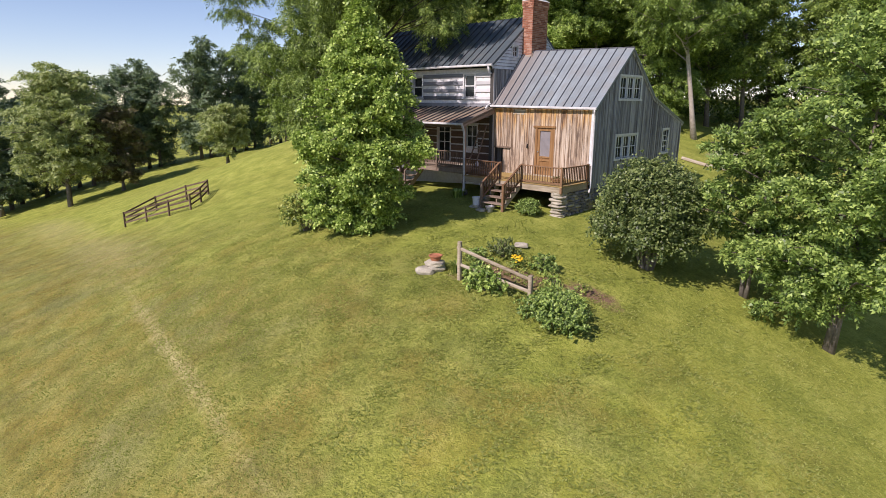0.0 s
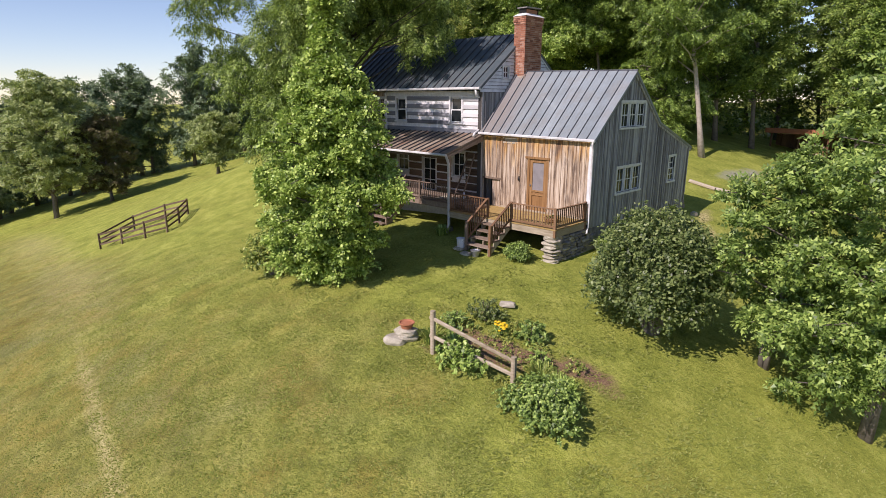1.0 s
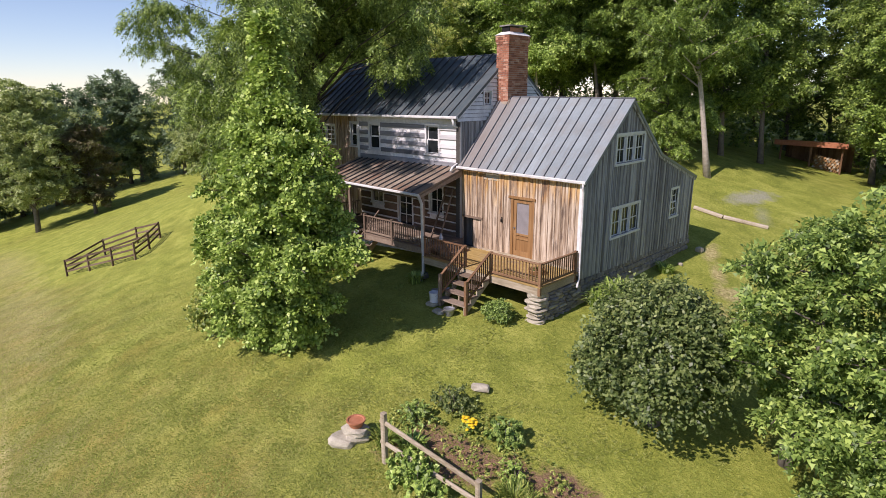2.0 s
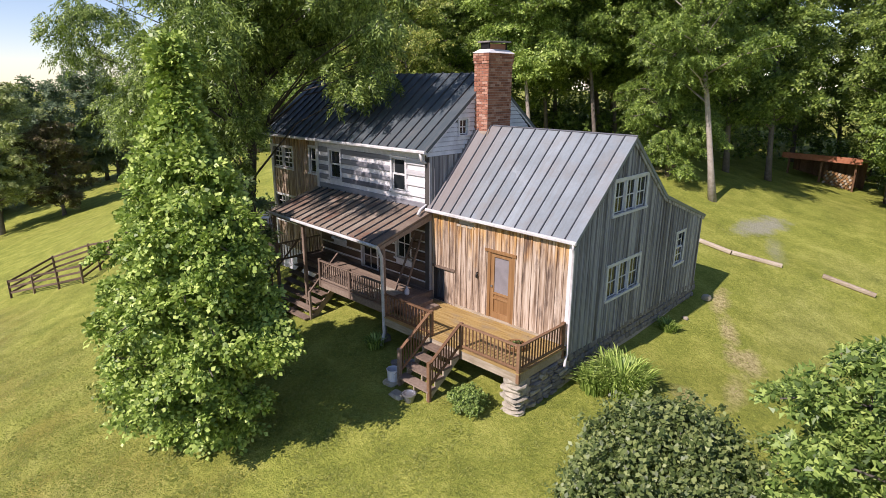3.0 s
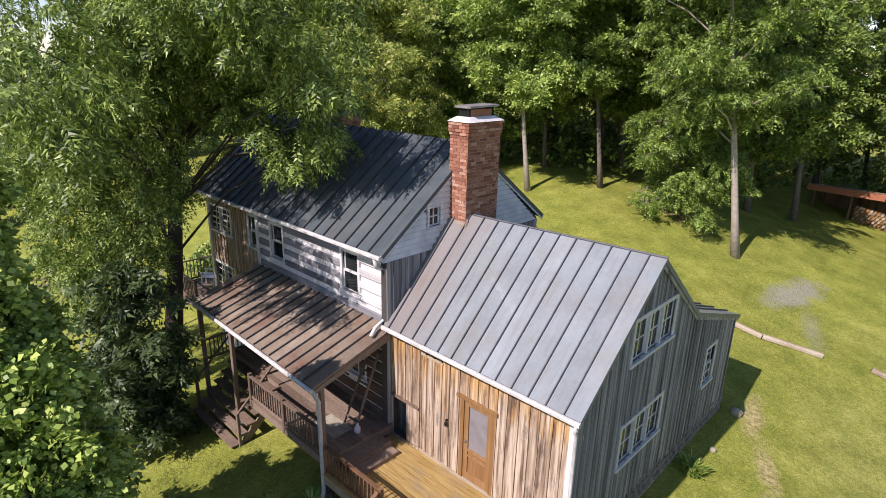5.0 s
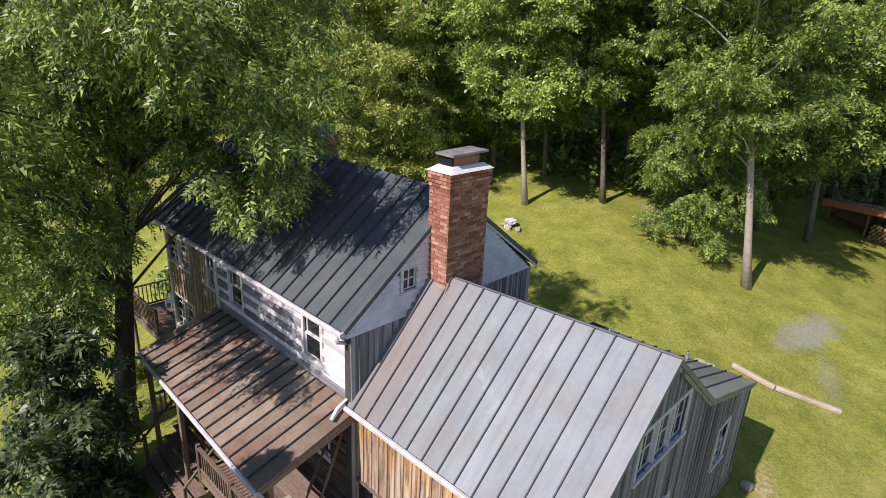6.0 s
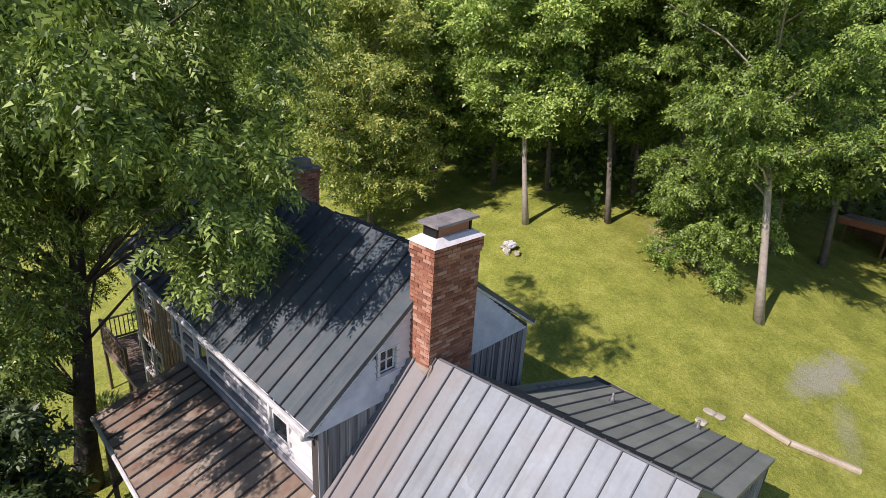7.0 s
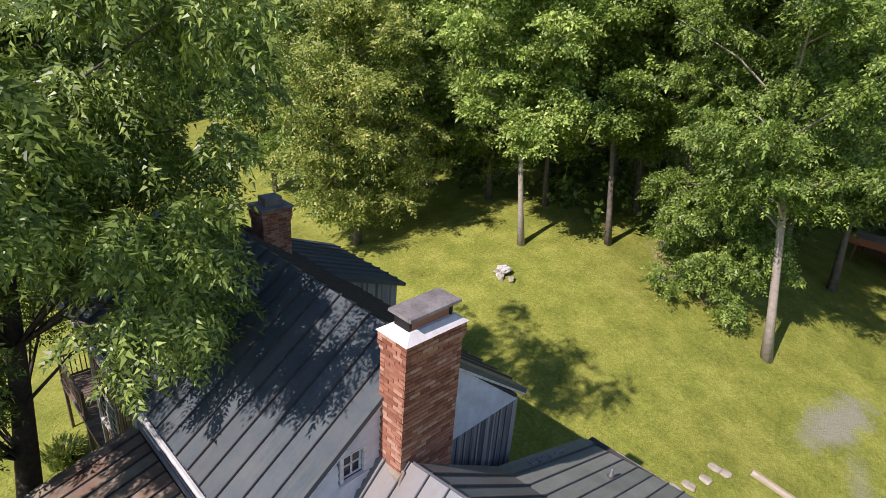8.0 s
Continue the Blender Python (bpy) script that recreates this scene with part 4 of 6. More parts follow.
# ---- log house ----
house = thing("log_house", (-9.8, 3.0, -4.0), "old two-storey log farmhouse with white chinking and dark metal roof", "house")
HF = Face((0, 0.17, 0), (1, 0, 0), (0, -1, 0))
HOLES = [(-6.92, -6.30, 0.40, 1.40), (-10.34, -9.72, 0.40, 1.36), (-11.62, -11.22, 0.44, 1.36), (-14.25, -12.85, 0.44, 1.22), (-14.25, -12.85, -1.75, -0.75),
         (-6.75, -6.10, -1.85, -0.85), (-8.6, -7.8, -2.62, -0.75), (-10.3, -9.6, -1.85, -0.85)]
hl, ht = line([(-20, -3.9), (0, -3.9)]), line([(-20, 1.66), (0, 1.66)])
wall_h = wall(house, HF, -14.35, -5.12, hl, ht, HOLES, 0.2, M["chinking"])
z = -2.7
while z < 1.5:
    cuts = sorted((h[0] - 0.08, h[1] + 0.08) for h in HOLES if h[2] - 0.05 < z + 0.2 and h[3] + 0.05 > z and h[0] > -11.1)
    u = -11.08
    for a, b in cuts + [(-5.16, -5.16)]:
        if a - u > 0.12:
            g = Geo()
            # logs below the porch roof: its shade set in their colour and height
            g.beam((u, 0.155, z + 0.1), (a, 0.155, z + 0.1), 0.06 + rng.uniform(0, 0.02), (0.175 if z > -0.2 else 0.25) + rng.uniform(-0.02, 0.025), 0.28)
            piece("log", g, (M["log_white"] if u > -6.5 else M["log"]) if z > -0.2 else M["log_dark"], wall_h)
        u = b
    z += 0.33
boards(wall_h, HF, -14.35, -11.1, line([(-20, -2.9), (0, -2.9)]), ht, HOLES, 0.23, M["upper_board"], batten=0.05, rng=rng)
for h, s, c, r, sp in zip(HOLES, (1, 1, 1, 2, 2, 1, 1, 1), (1, 1, 1, 2, 2, 2, 2, 2), (1, 1, 1, 2, 2, 2, 4, 2), (True, True, True, True, True, False, False, False)):
    dark = h[3] < 0
    window(house, HF, *h, sashes=s, cols=c, rows=r, split=sp, material="trim_white" if not dark else "trim_gray", trim=0.085, label="white-framed sash window" if not dark else "shaded window under the porch roof")
HG = Face((-5.08, 0, 0), (0, 1, 0), (1, 0, 0))
hg_top = line([(0.0, 1.62), (2.75, 3.9), (5.75, 1.62)])
AH = [(1.29, 1.67, 2.18, 2.64)]
wall_hg = wall(house, HG, 0.0, 5.72, line([(0, -3.8), (6, -3.6)]), hg_top, AH, 0.18, M["board_back"], breaks=(2.75,))
boards(wall_hg, HG, 0.0, 5.72, line([(0, -3.6), (6, -3.4)]), line([(0, 1.6), (6, 1.6)]), [], 0.22, M["gray_board"], batten=0.05, rng=rng)
for k in range(18):
    z0, z1 = 1.60 + 0.135 * k, 1.60 + 0.135 * (k + 1)
    half0 = 2.88 * max(0.0, (3.97 - z0) / 2.37)
    half1 = 2.88 * max(0.02, (3.97 - z1) / 2.37)
    for a, b, c, d in ([(2.75 - half0, 2.75 + half0, 2.75 - half1, 2.75 + half1)] if not (z1 > 2.14 and z0 < 2.68) else [(2.75 - half0, 1.2, 2.75 - half1, 1.2), (1.72, 2.75 + half0, 1.72, 2.75 + half1)]):
        if b - a < 0.05 or d - c < 0.02:
            continue
        g = Geo()
        g.hexa([HG.p(a, 0.06, z0 + 0.012), HG.p(b, 0.06, z0 + 0.012), HG.p(b, 0.0, z0 + 0.012), HG.p(a, 0.0, z0 + 0.012), HG.p(c, 0.014, z1), HG.p(d, 0.014, z1), HG.p(d, 0, z1), HG.p(c, 0, z1)])
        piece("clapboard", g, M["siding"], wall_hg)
window(house, HG, *AH[0], sashes=1, cols=2, rows=2, trim=0.06, material="siding", label="small four-pane attic window")
HB = Face((0, 5.72, 0), (-1, 0, 0), (0, 1, 0))
wall(house, HB, 5.12, 14.35, line([(0, -3.8), (20, -3.8)]), line([(0, 1.62), (20, 1.62)]), [], 0.2, M["gray_board"])
HW = Face((-14.35, 5.72, 0), (0, -1, 0), (-1, 0, 0))
wall(house, HW, 0, 5.55, line([(0, -3.9), (6, -3.9)]), line([(0, 1.62), (2.97, 3.9), (5.72, 1.62)]), [], 0.2, M["gray_board"], breaks=(2.97,))
seam_roof(house, (-14.55, -0.2, 1.74), (-5.0, -0.2, 1.79), (-5.0, 2.75, 4.02), (-14.55, 2.75, 3.98), 22, M["roof_dark"], seam=M["seam_dark"])
seam_roof(house, (-5.0, 5.95, 1.70), (-14.55, 5.95, 1.70), (-14.55, 2.75, 3.98), (-5.0, 2.75, 4.02), 22, M["roof_dark"], seam=M["seam_dark"])
g = Geo()
g.beam((-5.03, -0.2, 1.70), (-5.03, 2.75, 3.93), 0.04, 0.14, 0.1)
g.beam((-5.03, 5.95, 1.62), (-5.03, 2.75, 3.93), 0.04, 0.14, 0.1)
part("bargeboard", g, M["siding"], house)
g = Geo()
g.beam((-14.55, -0.26, 1.71), (-4.98, -0.26, 1.75), 0.09, 0.10, 0.25)
part("gutter", g, M["gutter"], house)
g = Geo()
g.tube([(-5.2, -0.24, 1.70), (-5.2, -0.2, 1.5), (-5.22, 0.05, 1.38), (-5.22, 0.05, 0.15), (-5.2, -0.25, 0.02), (-5.1, -0.45, -0.08)], [0.045] * 6, 8)
part("downspout", g, M["gutter"], house, smooth=True)
for x in (-5.16, -11.08, -14.32):
    g = Geo()
    HF.box(g, x - 0.06, x + 0.06, 0.0, 0.075, -0.1 if x > -14 else -2.9, 1.62)
    part("corner_board", g, M["trim_white"], house)

# chimney: brick shaft, every brick a piece
def brick_material():
    q = Nodes("red_brick")
    r = q.object_random()
    f = q.math("ADD", q.math("MULTIPLY", r, 0.7), q.math("MULTIPLY", q.noise(22, 3, 0.6, q.world_pos()), 0.45), clamp=True)
    col = q.ramp(f, [(0.12, (0.17, 0.068, 0.045)), (0.45, (0.33, 0.14, 0.085)), (0.75, (0.43, 0.21, 0.135)), (0.97, (0.53, 0.34, 0.25))])
    q.bump(q.noise(70, 3, 0.6, q.world_pos()), 0.5, 0.005)
    return q.set(color=col, rough=0.9, spec=0.2)


def island_brick():
    q = Nodes("red_brick_far")
    f = q.math("ADD", q.math("MULTIPLY", q.geo.outputs["Random Per Island"], 0.7), q.math("MULTIPLY", q.noise(22, 3, 0.6, q.world_pos()), 0.45), clamp=True)
    col = q.ramp(f, [(0.12, (0.17, 0.068, 0.045)), (0.45, (0.33, 0.14, 0.085)), (0.75, (0.43, 0.21, 0.135)), (0.97, (0.53, 0.34, 0.25))])
    q.bump(q.noise(70, 3, 0.6, q.world_pos()), 0.5, 0.005)
    return q.set(color=col, rough=0.9, spec=0.2)


M["brick"] = brick_material()
M["brick_rest"] = island_brick()


def chimney(parent, x0, x1, y0, y1, z0, z1, singles, cap):
    core = part("chimney", Geo().box(x0 + 0.012, x1 - 0.012, y0 + 0.012, y1 - 0.012, z0, z1), M["mortar"], parent, "red brick chimney shaft")
    rest = Geo()
    made = 0
    course = 0
    z = z1 - 0.075
    while z > z0:
        grow = 0.035 if course < 3 else (0.018 if course == 3 else 0.0)
        for axis in range(4):
            lo, hi = ((x0, x1), (y0, y1))[axis % 2]
            u = lo - grow - (0.105 if (course + axis) % 2 else 0.0)
            while u < hi + grow - 0.01:
                a, b = max(u + 0.006, lo - grow), min(u + 0.206, hi + grow)
                u += 0.213
                if b - a < 0.03:
                    continue
                d = rng.uniform(-0.003, 0.004) + grow
                if axis == 0:
                    bx = (a, b, y0 - d, y0 + 0.09, z, z + 0.064)
                elif axis == 1:
                    bx = (x1 - 0.09, x1 + d, a, b, z, z + 0.064)
                elif axis == 2:
                    bx = (a, b, y1 - 0.09, y1 + d, z, z + 0.064)
                else:
                    bx = (x0 - d, x0 + 0.09, a, b, z, z + 0.064)
                if axis < 2 and made < singles:
                    piece("brick", Geo().box(*bx), M["brick"], core)
                    made += 1
                else:
                    rest.box(*bx)
        z -= 0.075
        course += 1
    tagged(part("brickwork", rest, M["brick_rest"], core), kind="stuff")
    if cap:
        g = Geo()
        e = 0.06
        g.hexa([(x0 - e, y0 - e, z1), (x1 + e, y0 - e, z1), (x1 + e, y1 + e, z1), (x0 - e, y1 + e, z1), (x0 + 0.08, y0 + 0.12, z1 + 0.11), (x1 - 0.08, y0 + 0.12, z1 + 0.11), (x1 - 0.08, y1 - 0.12, z1 + 0.11), (x0 + 0.08, y1 - 0.12, z1 + 0.11)])
        part("chimney_crown", g, M["chinking"], core)
        g = Geo()
        g.box(x0 + 0.14, x1 - 0.14, y0 + 0.2, y1 - 0.2, z1 + 0.05, z1 + 0.27)
        part("flue", g, M["brick_rest"], core)
        for q in (y0 + 0.14, y1 - 0.2):
            part("cap_bracket", Geo().box(x0 + 0.12, x1 - 0.12, q, q + 0.05, z1 + 0.05, z1 + 0.30), M["black_iron"], core)
        g = Geo()
        g.hexa([(x0 + 0.03, y0 + 0.08, z1 + 0.30), (x1 - 0.03, y0 + 0.08, z1 + 0.30), (x1 - 0.02, y1 - 0.06, z1 + 0.33), (x0 + 0.03, y1 - 0.06, z1 + 0.33), (x0 + 0.04, y0 + 0.09, z1 + 0.345), (x1 - 0.04, y0 + 0.09, z1 + 0.345), (x1 - 0.03, y1 - 0.07, z1 + 0.37), (x0 + 0.04, y1 - 0.07, z1 + 0.37)])
        part("capstone", g, M["stone_dark"], core)
    return core


chimney(house, -5.09, -4.53, 1.98, 3.14, 0.9, 4.58, 300, True)
g = Geo()
g.hexa([(-5.08, 1.90, 2.10), (-4.45, 1.90, 2.13), (-4.45, 2.02, 2.22), (-5.08, 2.02, 2.20), (-5.08, 1.93, 2.20), (-4.47, 1.93, 2.22), (-4.47, 2.02, 2.34), (-5.08, 2.02, 2.32)])
part("flashing", g, M["roof_rust"], house)
# rear wing with its shed roof and second chimney
ELL_R = Face((-11.0, 0, 0), (0, 1, 0), (1, 0, 0))
wall_e = wall(house, ELL_R, 2.9, 7.5, line([(0, -3.4), (9, -3.4)]), line([(2.9, 2.95), (7.5, 1.28)]), [], 0.18, M["board_back"])
boards(wall_e, ELL_R, 2.9, 7.5, line([(0, -3.2), (9, -3.2)]), line([(2.9, 2.95), (7.5, 1.28)]), [], 0.24, M["gray_board"], rng=rng)
ELL_B = Face((0, 7.5, 0), (-1, 0, 0), (0, 1, 0))
wall(house, ELL_B, 11.18, 14.4, line([(0, -3.4), (20, -3.4)]), line([(0, 1.28), (20, 1.28)]), [], 0.18, M["gray_board"])
wall(house, Face((-14.4, 7.5, 0), (0, -1, 0), (-1, 0, 0)), 0.0, 4.6, line([(0, -3.4), (9, -3.4)]), line([(0, 1.28), (4.6, 2.95)]), [], 0.18, M["gray_board"])
seam_roof(house, (-10.85, 7.75, 1.30), (-14.6, 7.75, 1.30), (-14.6, 2.75, 3.12), (-10.85, 2.75, 3.12), 9, M["roof_dark"])
chimney(house, -12.1, -11.5, 3.6, 4.35, 1.9, 4.15, 60, False)
g = Geo()
g.box(-12.16, -11.44, 3.54, 4.41, 4.15, 4.21)
g.box(-11.98, -11.62, 3.75, 4.2, 4.2, 4.42)
part("chimney_top", g, M["stone_dark"], house)

# ---- porch ----
porch = thing("porch", (-8.0, -1.0, -4.0), "covered wooden porch with rusty seam roof, railings and steps", "porch")
PF, DF = -2.6, -2.87
seam_roof(porch, (-11.2, -1.95, -0.66), (-4.98, -2.12, -0.66), (-4.98, 0.1, -0.02), (-11.2, 0.1, -0.06), 17, M["roof_rust"], thick=0.06, seam=M["seam_dark"])
g = Geo()
g.beam((-11.2, -1.99, -0.72), (-4.96, -2.16, -0.72), 0.08, 0.09, 0.25)
part("gutter", g, M["gutter"], porch)
g = Geo()
g.beam((-11.1, -1.82, -0.80), (-5.05, -1.95, -0.80), 0.09, 0.16)
part("eave_beam", g, M["porch_wood"], porch)
g = Geo()
g.hexa([(-5.06, -2.05, -0.84), (-5.0, -2.05, -0.84), (-5.0, 0.05, -0.30), (-5.06, 0.05, -0.30), (-5.06, -2.05, -0.74), (-5.0, -2.05, -0.74), (-5.0, 0.05, -0.12), (-5.06, 0.05, -0.12)])
part("end_rafter", g, M["porch_wood"], porch)
for k in range(12):
    g = Geo()
    x = -10.9 + k * 0.52
    g.beam((x, -1.95, -0.78), (x, 0.08, -0.16), 0.05, 0.09)
    piece("rafter", g, M["porch_wood"], porch)
for x in (-11.1, -9.25, -5.12):
    g = Geo()
    g.beam((x, -1.82, terrain(x, -1.82) + 0.25), (x, -1.82, -0.82), 0.11, 0.11, 0.15)
    post = part("post", g, M["porch_wood"], porch)
    g = Geo().rock((x, -1.82, terrain(x, -1.82) + 0.12), 0.17, 0.16, 0.13, seed=int(-x * 3))
    part("pier_stone", g, M["stone_dark"], post)
g = Geo()
g.tube([(-5.02, -2.12, -0.72), (-5.0, -2.05, -0.9), (-5.0, -1.98, -1.05), (-5.0, -1.95, -3.4), (-4.96, -2.1, -3.75)], [0.05] * 5, 8)
part("downspout", g, M["gutter"], porch, smooth=True)
frame_ = part("floor_frame", Geo().box(-8.42, -5.0, -1.86, 0.1, PF - 0.24, PF - 0.035).box(-11.2, -8.42, -0.95, 0.1, PF - 0.24, PF - 0.035), M["porch_wood"], porch)
for k in range(13):
    y = -1.88 + k * 0.152
    piece("floor_board", Geo().box((-11.2 if y > -1.0 else -8.42) + rng.uniform(0, .02), -5.0, y + 0.003, y + 0.149, PF - 0.034, PF), M["porch_wood"], frame_)


def railing(parent, p, q, height=0.68, spacing=0.115, material=None, skirt=0.08):
    """Top and bottom rails with balusters between two floor points; the rails may slope."""
    material = material or M["rail"]
    p, q = Vector(p), Vector(q)
    g = Geo()
    g.beam(p + Vector((0, 0, height)), q + Vector((0, 0, height)), 0.09, 0.038)
    top = part("rail", g, material, parent)
    g = Geo()
    g.beam(p + Vector((0, 0, skirt)), q + Vector((0, 0, skirt)), 0.04, 0.07)
    part("rail", g, material, parent)
    n = max(2, int((q - p).length / spacing))
    for k in range(1, n):
        s = p.lerp(q, k / n)
        g = Geo()
        g.beam(s + Vector((0, 0, skirt)), s + Vector((0, 0, height - 0.01)), 0.032, 0.032)
        part("baluster", g, material, parent)
    return top


def newel(parent, x, y, z0, z1, w=0.095, material=None):
    g = Geo()
    g.beam((x, y, z0), (x, y, z1), w, w, 0.14)
    return part("post", g, material or M["rail"], parent)


railing(porch, (-8.3, -1.84, PF), (-6.8, -1.84, PF), material=M["porch_wood"])
newel(porch, -6.75, -1.84, PF - 0.2, PF + 0.75, material=M["porch_wood"])
railing(porch, (-6.7, -1.84, PF), (-5.18, -1.84, PF), material=M["porch_wood"])
railing(porch, (-11.05, -1.78, PF), (-11.05, 0.0, PF), material=M["porch_wood"])
newel(porch, -8.35, -1.84, PF - 0.2, PF + 0.75, material=M["porch_wood"])
# porch steps
for k in range(6):
    z, y = PF - 0.22 * (k + 1), -0.98 - 0.24 * k
    if z > terrain(-9.8, y) - 0.05:
        piece("tread", Geo().box(-10.95, -8.5, y - 0.26, y, z, z + 0.045), M["porch_wood"], porch)
for x in (-10.9, -9.7, -8.55):
    part("stringer", Geo().beam((x, -0.95, PF - 0.3), (x, -2.25, PF - 1.5), 0.05, 0.22), M["porch_wood"], porch)
for x in (-10.95, -8.5):
    newel(porch, x, -2.2, terrain(x, -2.2) - 0.05, PF - 0.35, 0.08, M["porch_wood"])
    part("handrail", Geo().beam((x, -1.0, PF + 0.72), (x, -2.2, PF - 0.38), 0.06, 0.05), M["porch_wood"], porch)
# two steps from the deck up to the porch floor
for k in range(2):
    piece("tread", Geo().box(-5.0, -4.55 + 0.28 * k, -1.55, -0.35, DF + 0.002, PF - 0.07 - 0.1 * k), M["porch_wood"], porch)

# ---- deck ----
deck = thing("deck", (-2.5, -0.9, -4.0), "tan wooden deck with brown baluster railing and steps down", "deck")
rim = Geo()
rim.box(-5.0, -0.10, -1.96, -1.92, DF - 0.26, DF - 0.03)
rim.box(-0.14, -0.10, -1.92, -0.02, DF - 0.26, DF - 0.03)
rim.box(-5.0, -0.14, -1.0, -0.95, DF - 0.22, DF - 0.03)
rim.box(-5.0, -4.96, -1.92, 0.0, DF - 0.26, DF - 0.03)
rim = part("rim_joist", rim, M["timber"], deck)
for k in range(15):
    y = -1.98 + k * 0.138
    piece("deck_board", Geo().box(-5.0 + rng.uniform(0, .015), -0.08, y + 0.003, y + 0.134, DF - 0.03, DF + rng.uniform(-.002, .002)), M["deck"], rim)
for x, y in ((-0.14, -1.92), (-1.97, -1.92), (-3.07, -1.9), (-4.98, -1.9), (-0.13, -0.06)):
    newel(deck, x, y, DF - 0.28, DF + 0.72)
railing(deck, (-1.93, -1.92, DF), (-0.18, -1.92, DF))
railing(deck, (-0.13, -1.88, DF), (-0.12, -0.1, DF))
railing(deck, (-4.94, -1.9, DF), (-3.11, -1.9, DF))
# steps to the lawn, on notched stringers
for k in range(4):
    z, y = DF - 0.20 * (k + 1), -1.97 - 0.285 * k
    piece("tread", Geo().box(-3.1, -1.96, y - 0.31, y, z, z + 0.04), M["porch_wood"], deck)
for x in (-3.05, -2.5, -2.02):
    g = Geo()
    for k in range(4):
        z, y = DF - 0.20 * (k + 1), -1.96 - 0.285 * k
        g.hexa([(x - 0.022, y - 0.29, z - 0.30), (x + 0.022, y - 0.29, z - 0.30), (x + 0.022, y, z - 0.10), (x - 0.022, y, z - 0.10), (x - 0.022, y - 0.29, z - 0.001), (x + 0.022, y - 0.29, z - 0.001), (x + 0.022, y, z - 0.001), (x - 0.022, y, z - 0.001)])
    part("stringer", g, M["timber"], deck)
for x in (-3.07, -1.98):
    newel(deck, x, -3.07, terrain(x, -3.07) - 0.05, DF + 0.02, 0.1, M["rail"] if x > -2.5 else M["porch_wood"])
    railing(deck, (x, -1.98, DF), (x, -3.04, DF - 0.70))
pier = part("pier", Geo().rock((-0.36, -1.72, -3.18), 0.27, 0.25, 0.10, 1, turn=0.1), M["stone"], deck, "stacked pale field stones")
for k in range(7):
    part("stone", Geo().rock((-0.36 + rng.uniform(-.05, .05), -1.72 + rng.uniform(-.05, .05), -3.30 - 0.118 * k), rng.uniform(0.24, 0.31), rng.uniform(0.22, 0.28), 0.068, k + 2, 0.35, rng.uniform(-.4, .4)), M["stone"], pier)
under = part("crib_wall", Geo().box(-0.30, -0.18, -1.5, 0.05, -4.15, DF - 0.26), M["mortar"], deck)
for row in range(8):
    y = -1.45 + rng.uniform(0, 0.15)
    while y < 0.0:
        half = rng.uniform(0.10, 0.24)
        part("stone", Geo().rock((-0.17 + rng.uniform(-0.03, 0.03), y + half, -3.22 - 0.112 * row), 0.09, half, 0.055, int(y * 50) + row * 7, 0.45), M["stone_dark"] if rng.random() < 0.7 else M["stone"], under)
        y += 2 * half + 0.01

# ---- west terrace behind the house end ----
terrace = thing("terrace", (-16.4, 2.0, -4.5), "raised wooden deck with railing at the house end", "deck")
TF = -2.9
frame_t = part("frame", Geo().box(-18.5, -14.4, 0.0, 5.2, TF - 0.25, TF - 0.035), M["porch_wood"], terrace)
for k in range(28):
    x = -18.5 + k * 0.1464
    piece("deck_board", Geo().box(x + 0.003, x + 0.143, -0.02, 5.22, TF - 0.034, TF), M["porch_wood"], frame_t)
for p, q in (((-18.45, 0.05, TF), (-18.45, 5.15, TF)), ((-18.45, 5.15, TF), (-14.5, 5.15, TF)), ((-18.45, 0.05, TF), (-16.0, 0.05, TF))):
    railing(terrace, p, q, 0.85, 0.14, M["porch_wood"])
for x, y in ((-18.45, 0.05), (-18.45, 2.6), (-18.45, 5.15), (-16.5, 5.15), (-14.5, 5.15), (-16.0, 0.05)):
    newel(terrace, x, y, terrain(x, y) - 0.1, TF + 0.92, material=M["porch_wood"])

# ---- trees round the house ----
tree("tulip_tree", (-5.7, -7.4), 9.5, 0.25, 2.15, "leaf_bright", "young tulip tree with broad bright green leaves on the lawn", seed=4, n_leaves=210000, leaf_len=0.115, leaf_wid=0.088, limbs=190, profile="ovate", trunk=0.13, lobe=0.22, droop=0.3, lean=(0.1, 0.6), per=6, spray=0.36, flat=1.0, simple=False, stretch=(1.5, 0.86),
     boughs=[(-3.2, -6.7, -1.5, 0.6), (-2.9, -6.6, -1.5, 0.55), (-3.6, -6.4, -1.0, 0.6), (-7.4, -7.3, -2.4, 0.7), (-7.7, -7.0, -3.2, 0.7), (-7.2, -7.8, -3.6, 0.6), (-6.6, -8.4, -3.2, 0.6), (-6.2, -8.6, -3.9, 0.45), (-7.3, -7.2, -1.2, 0.6)])
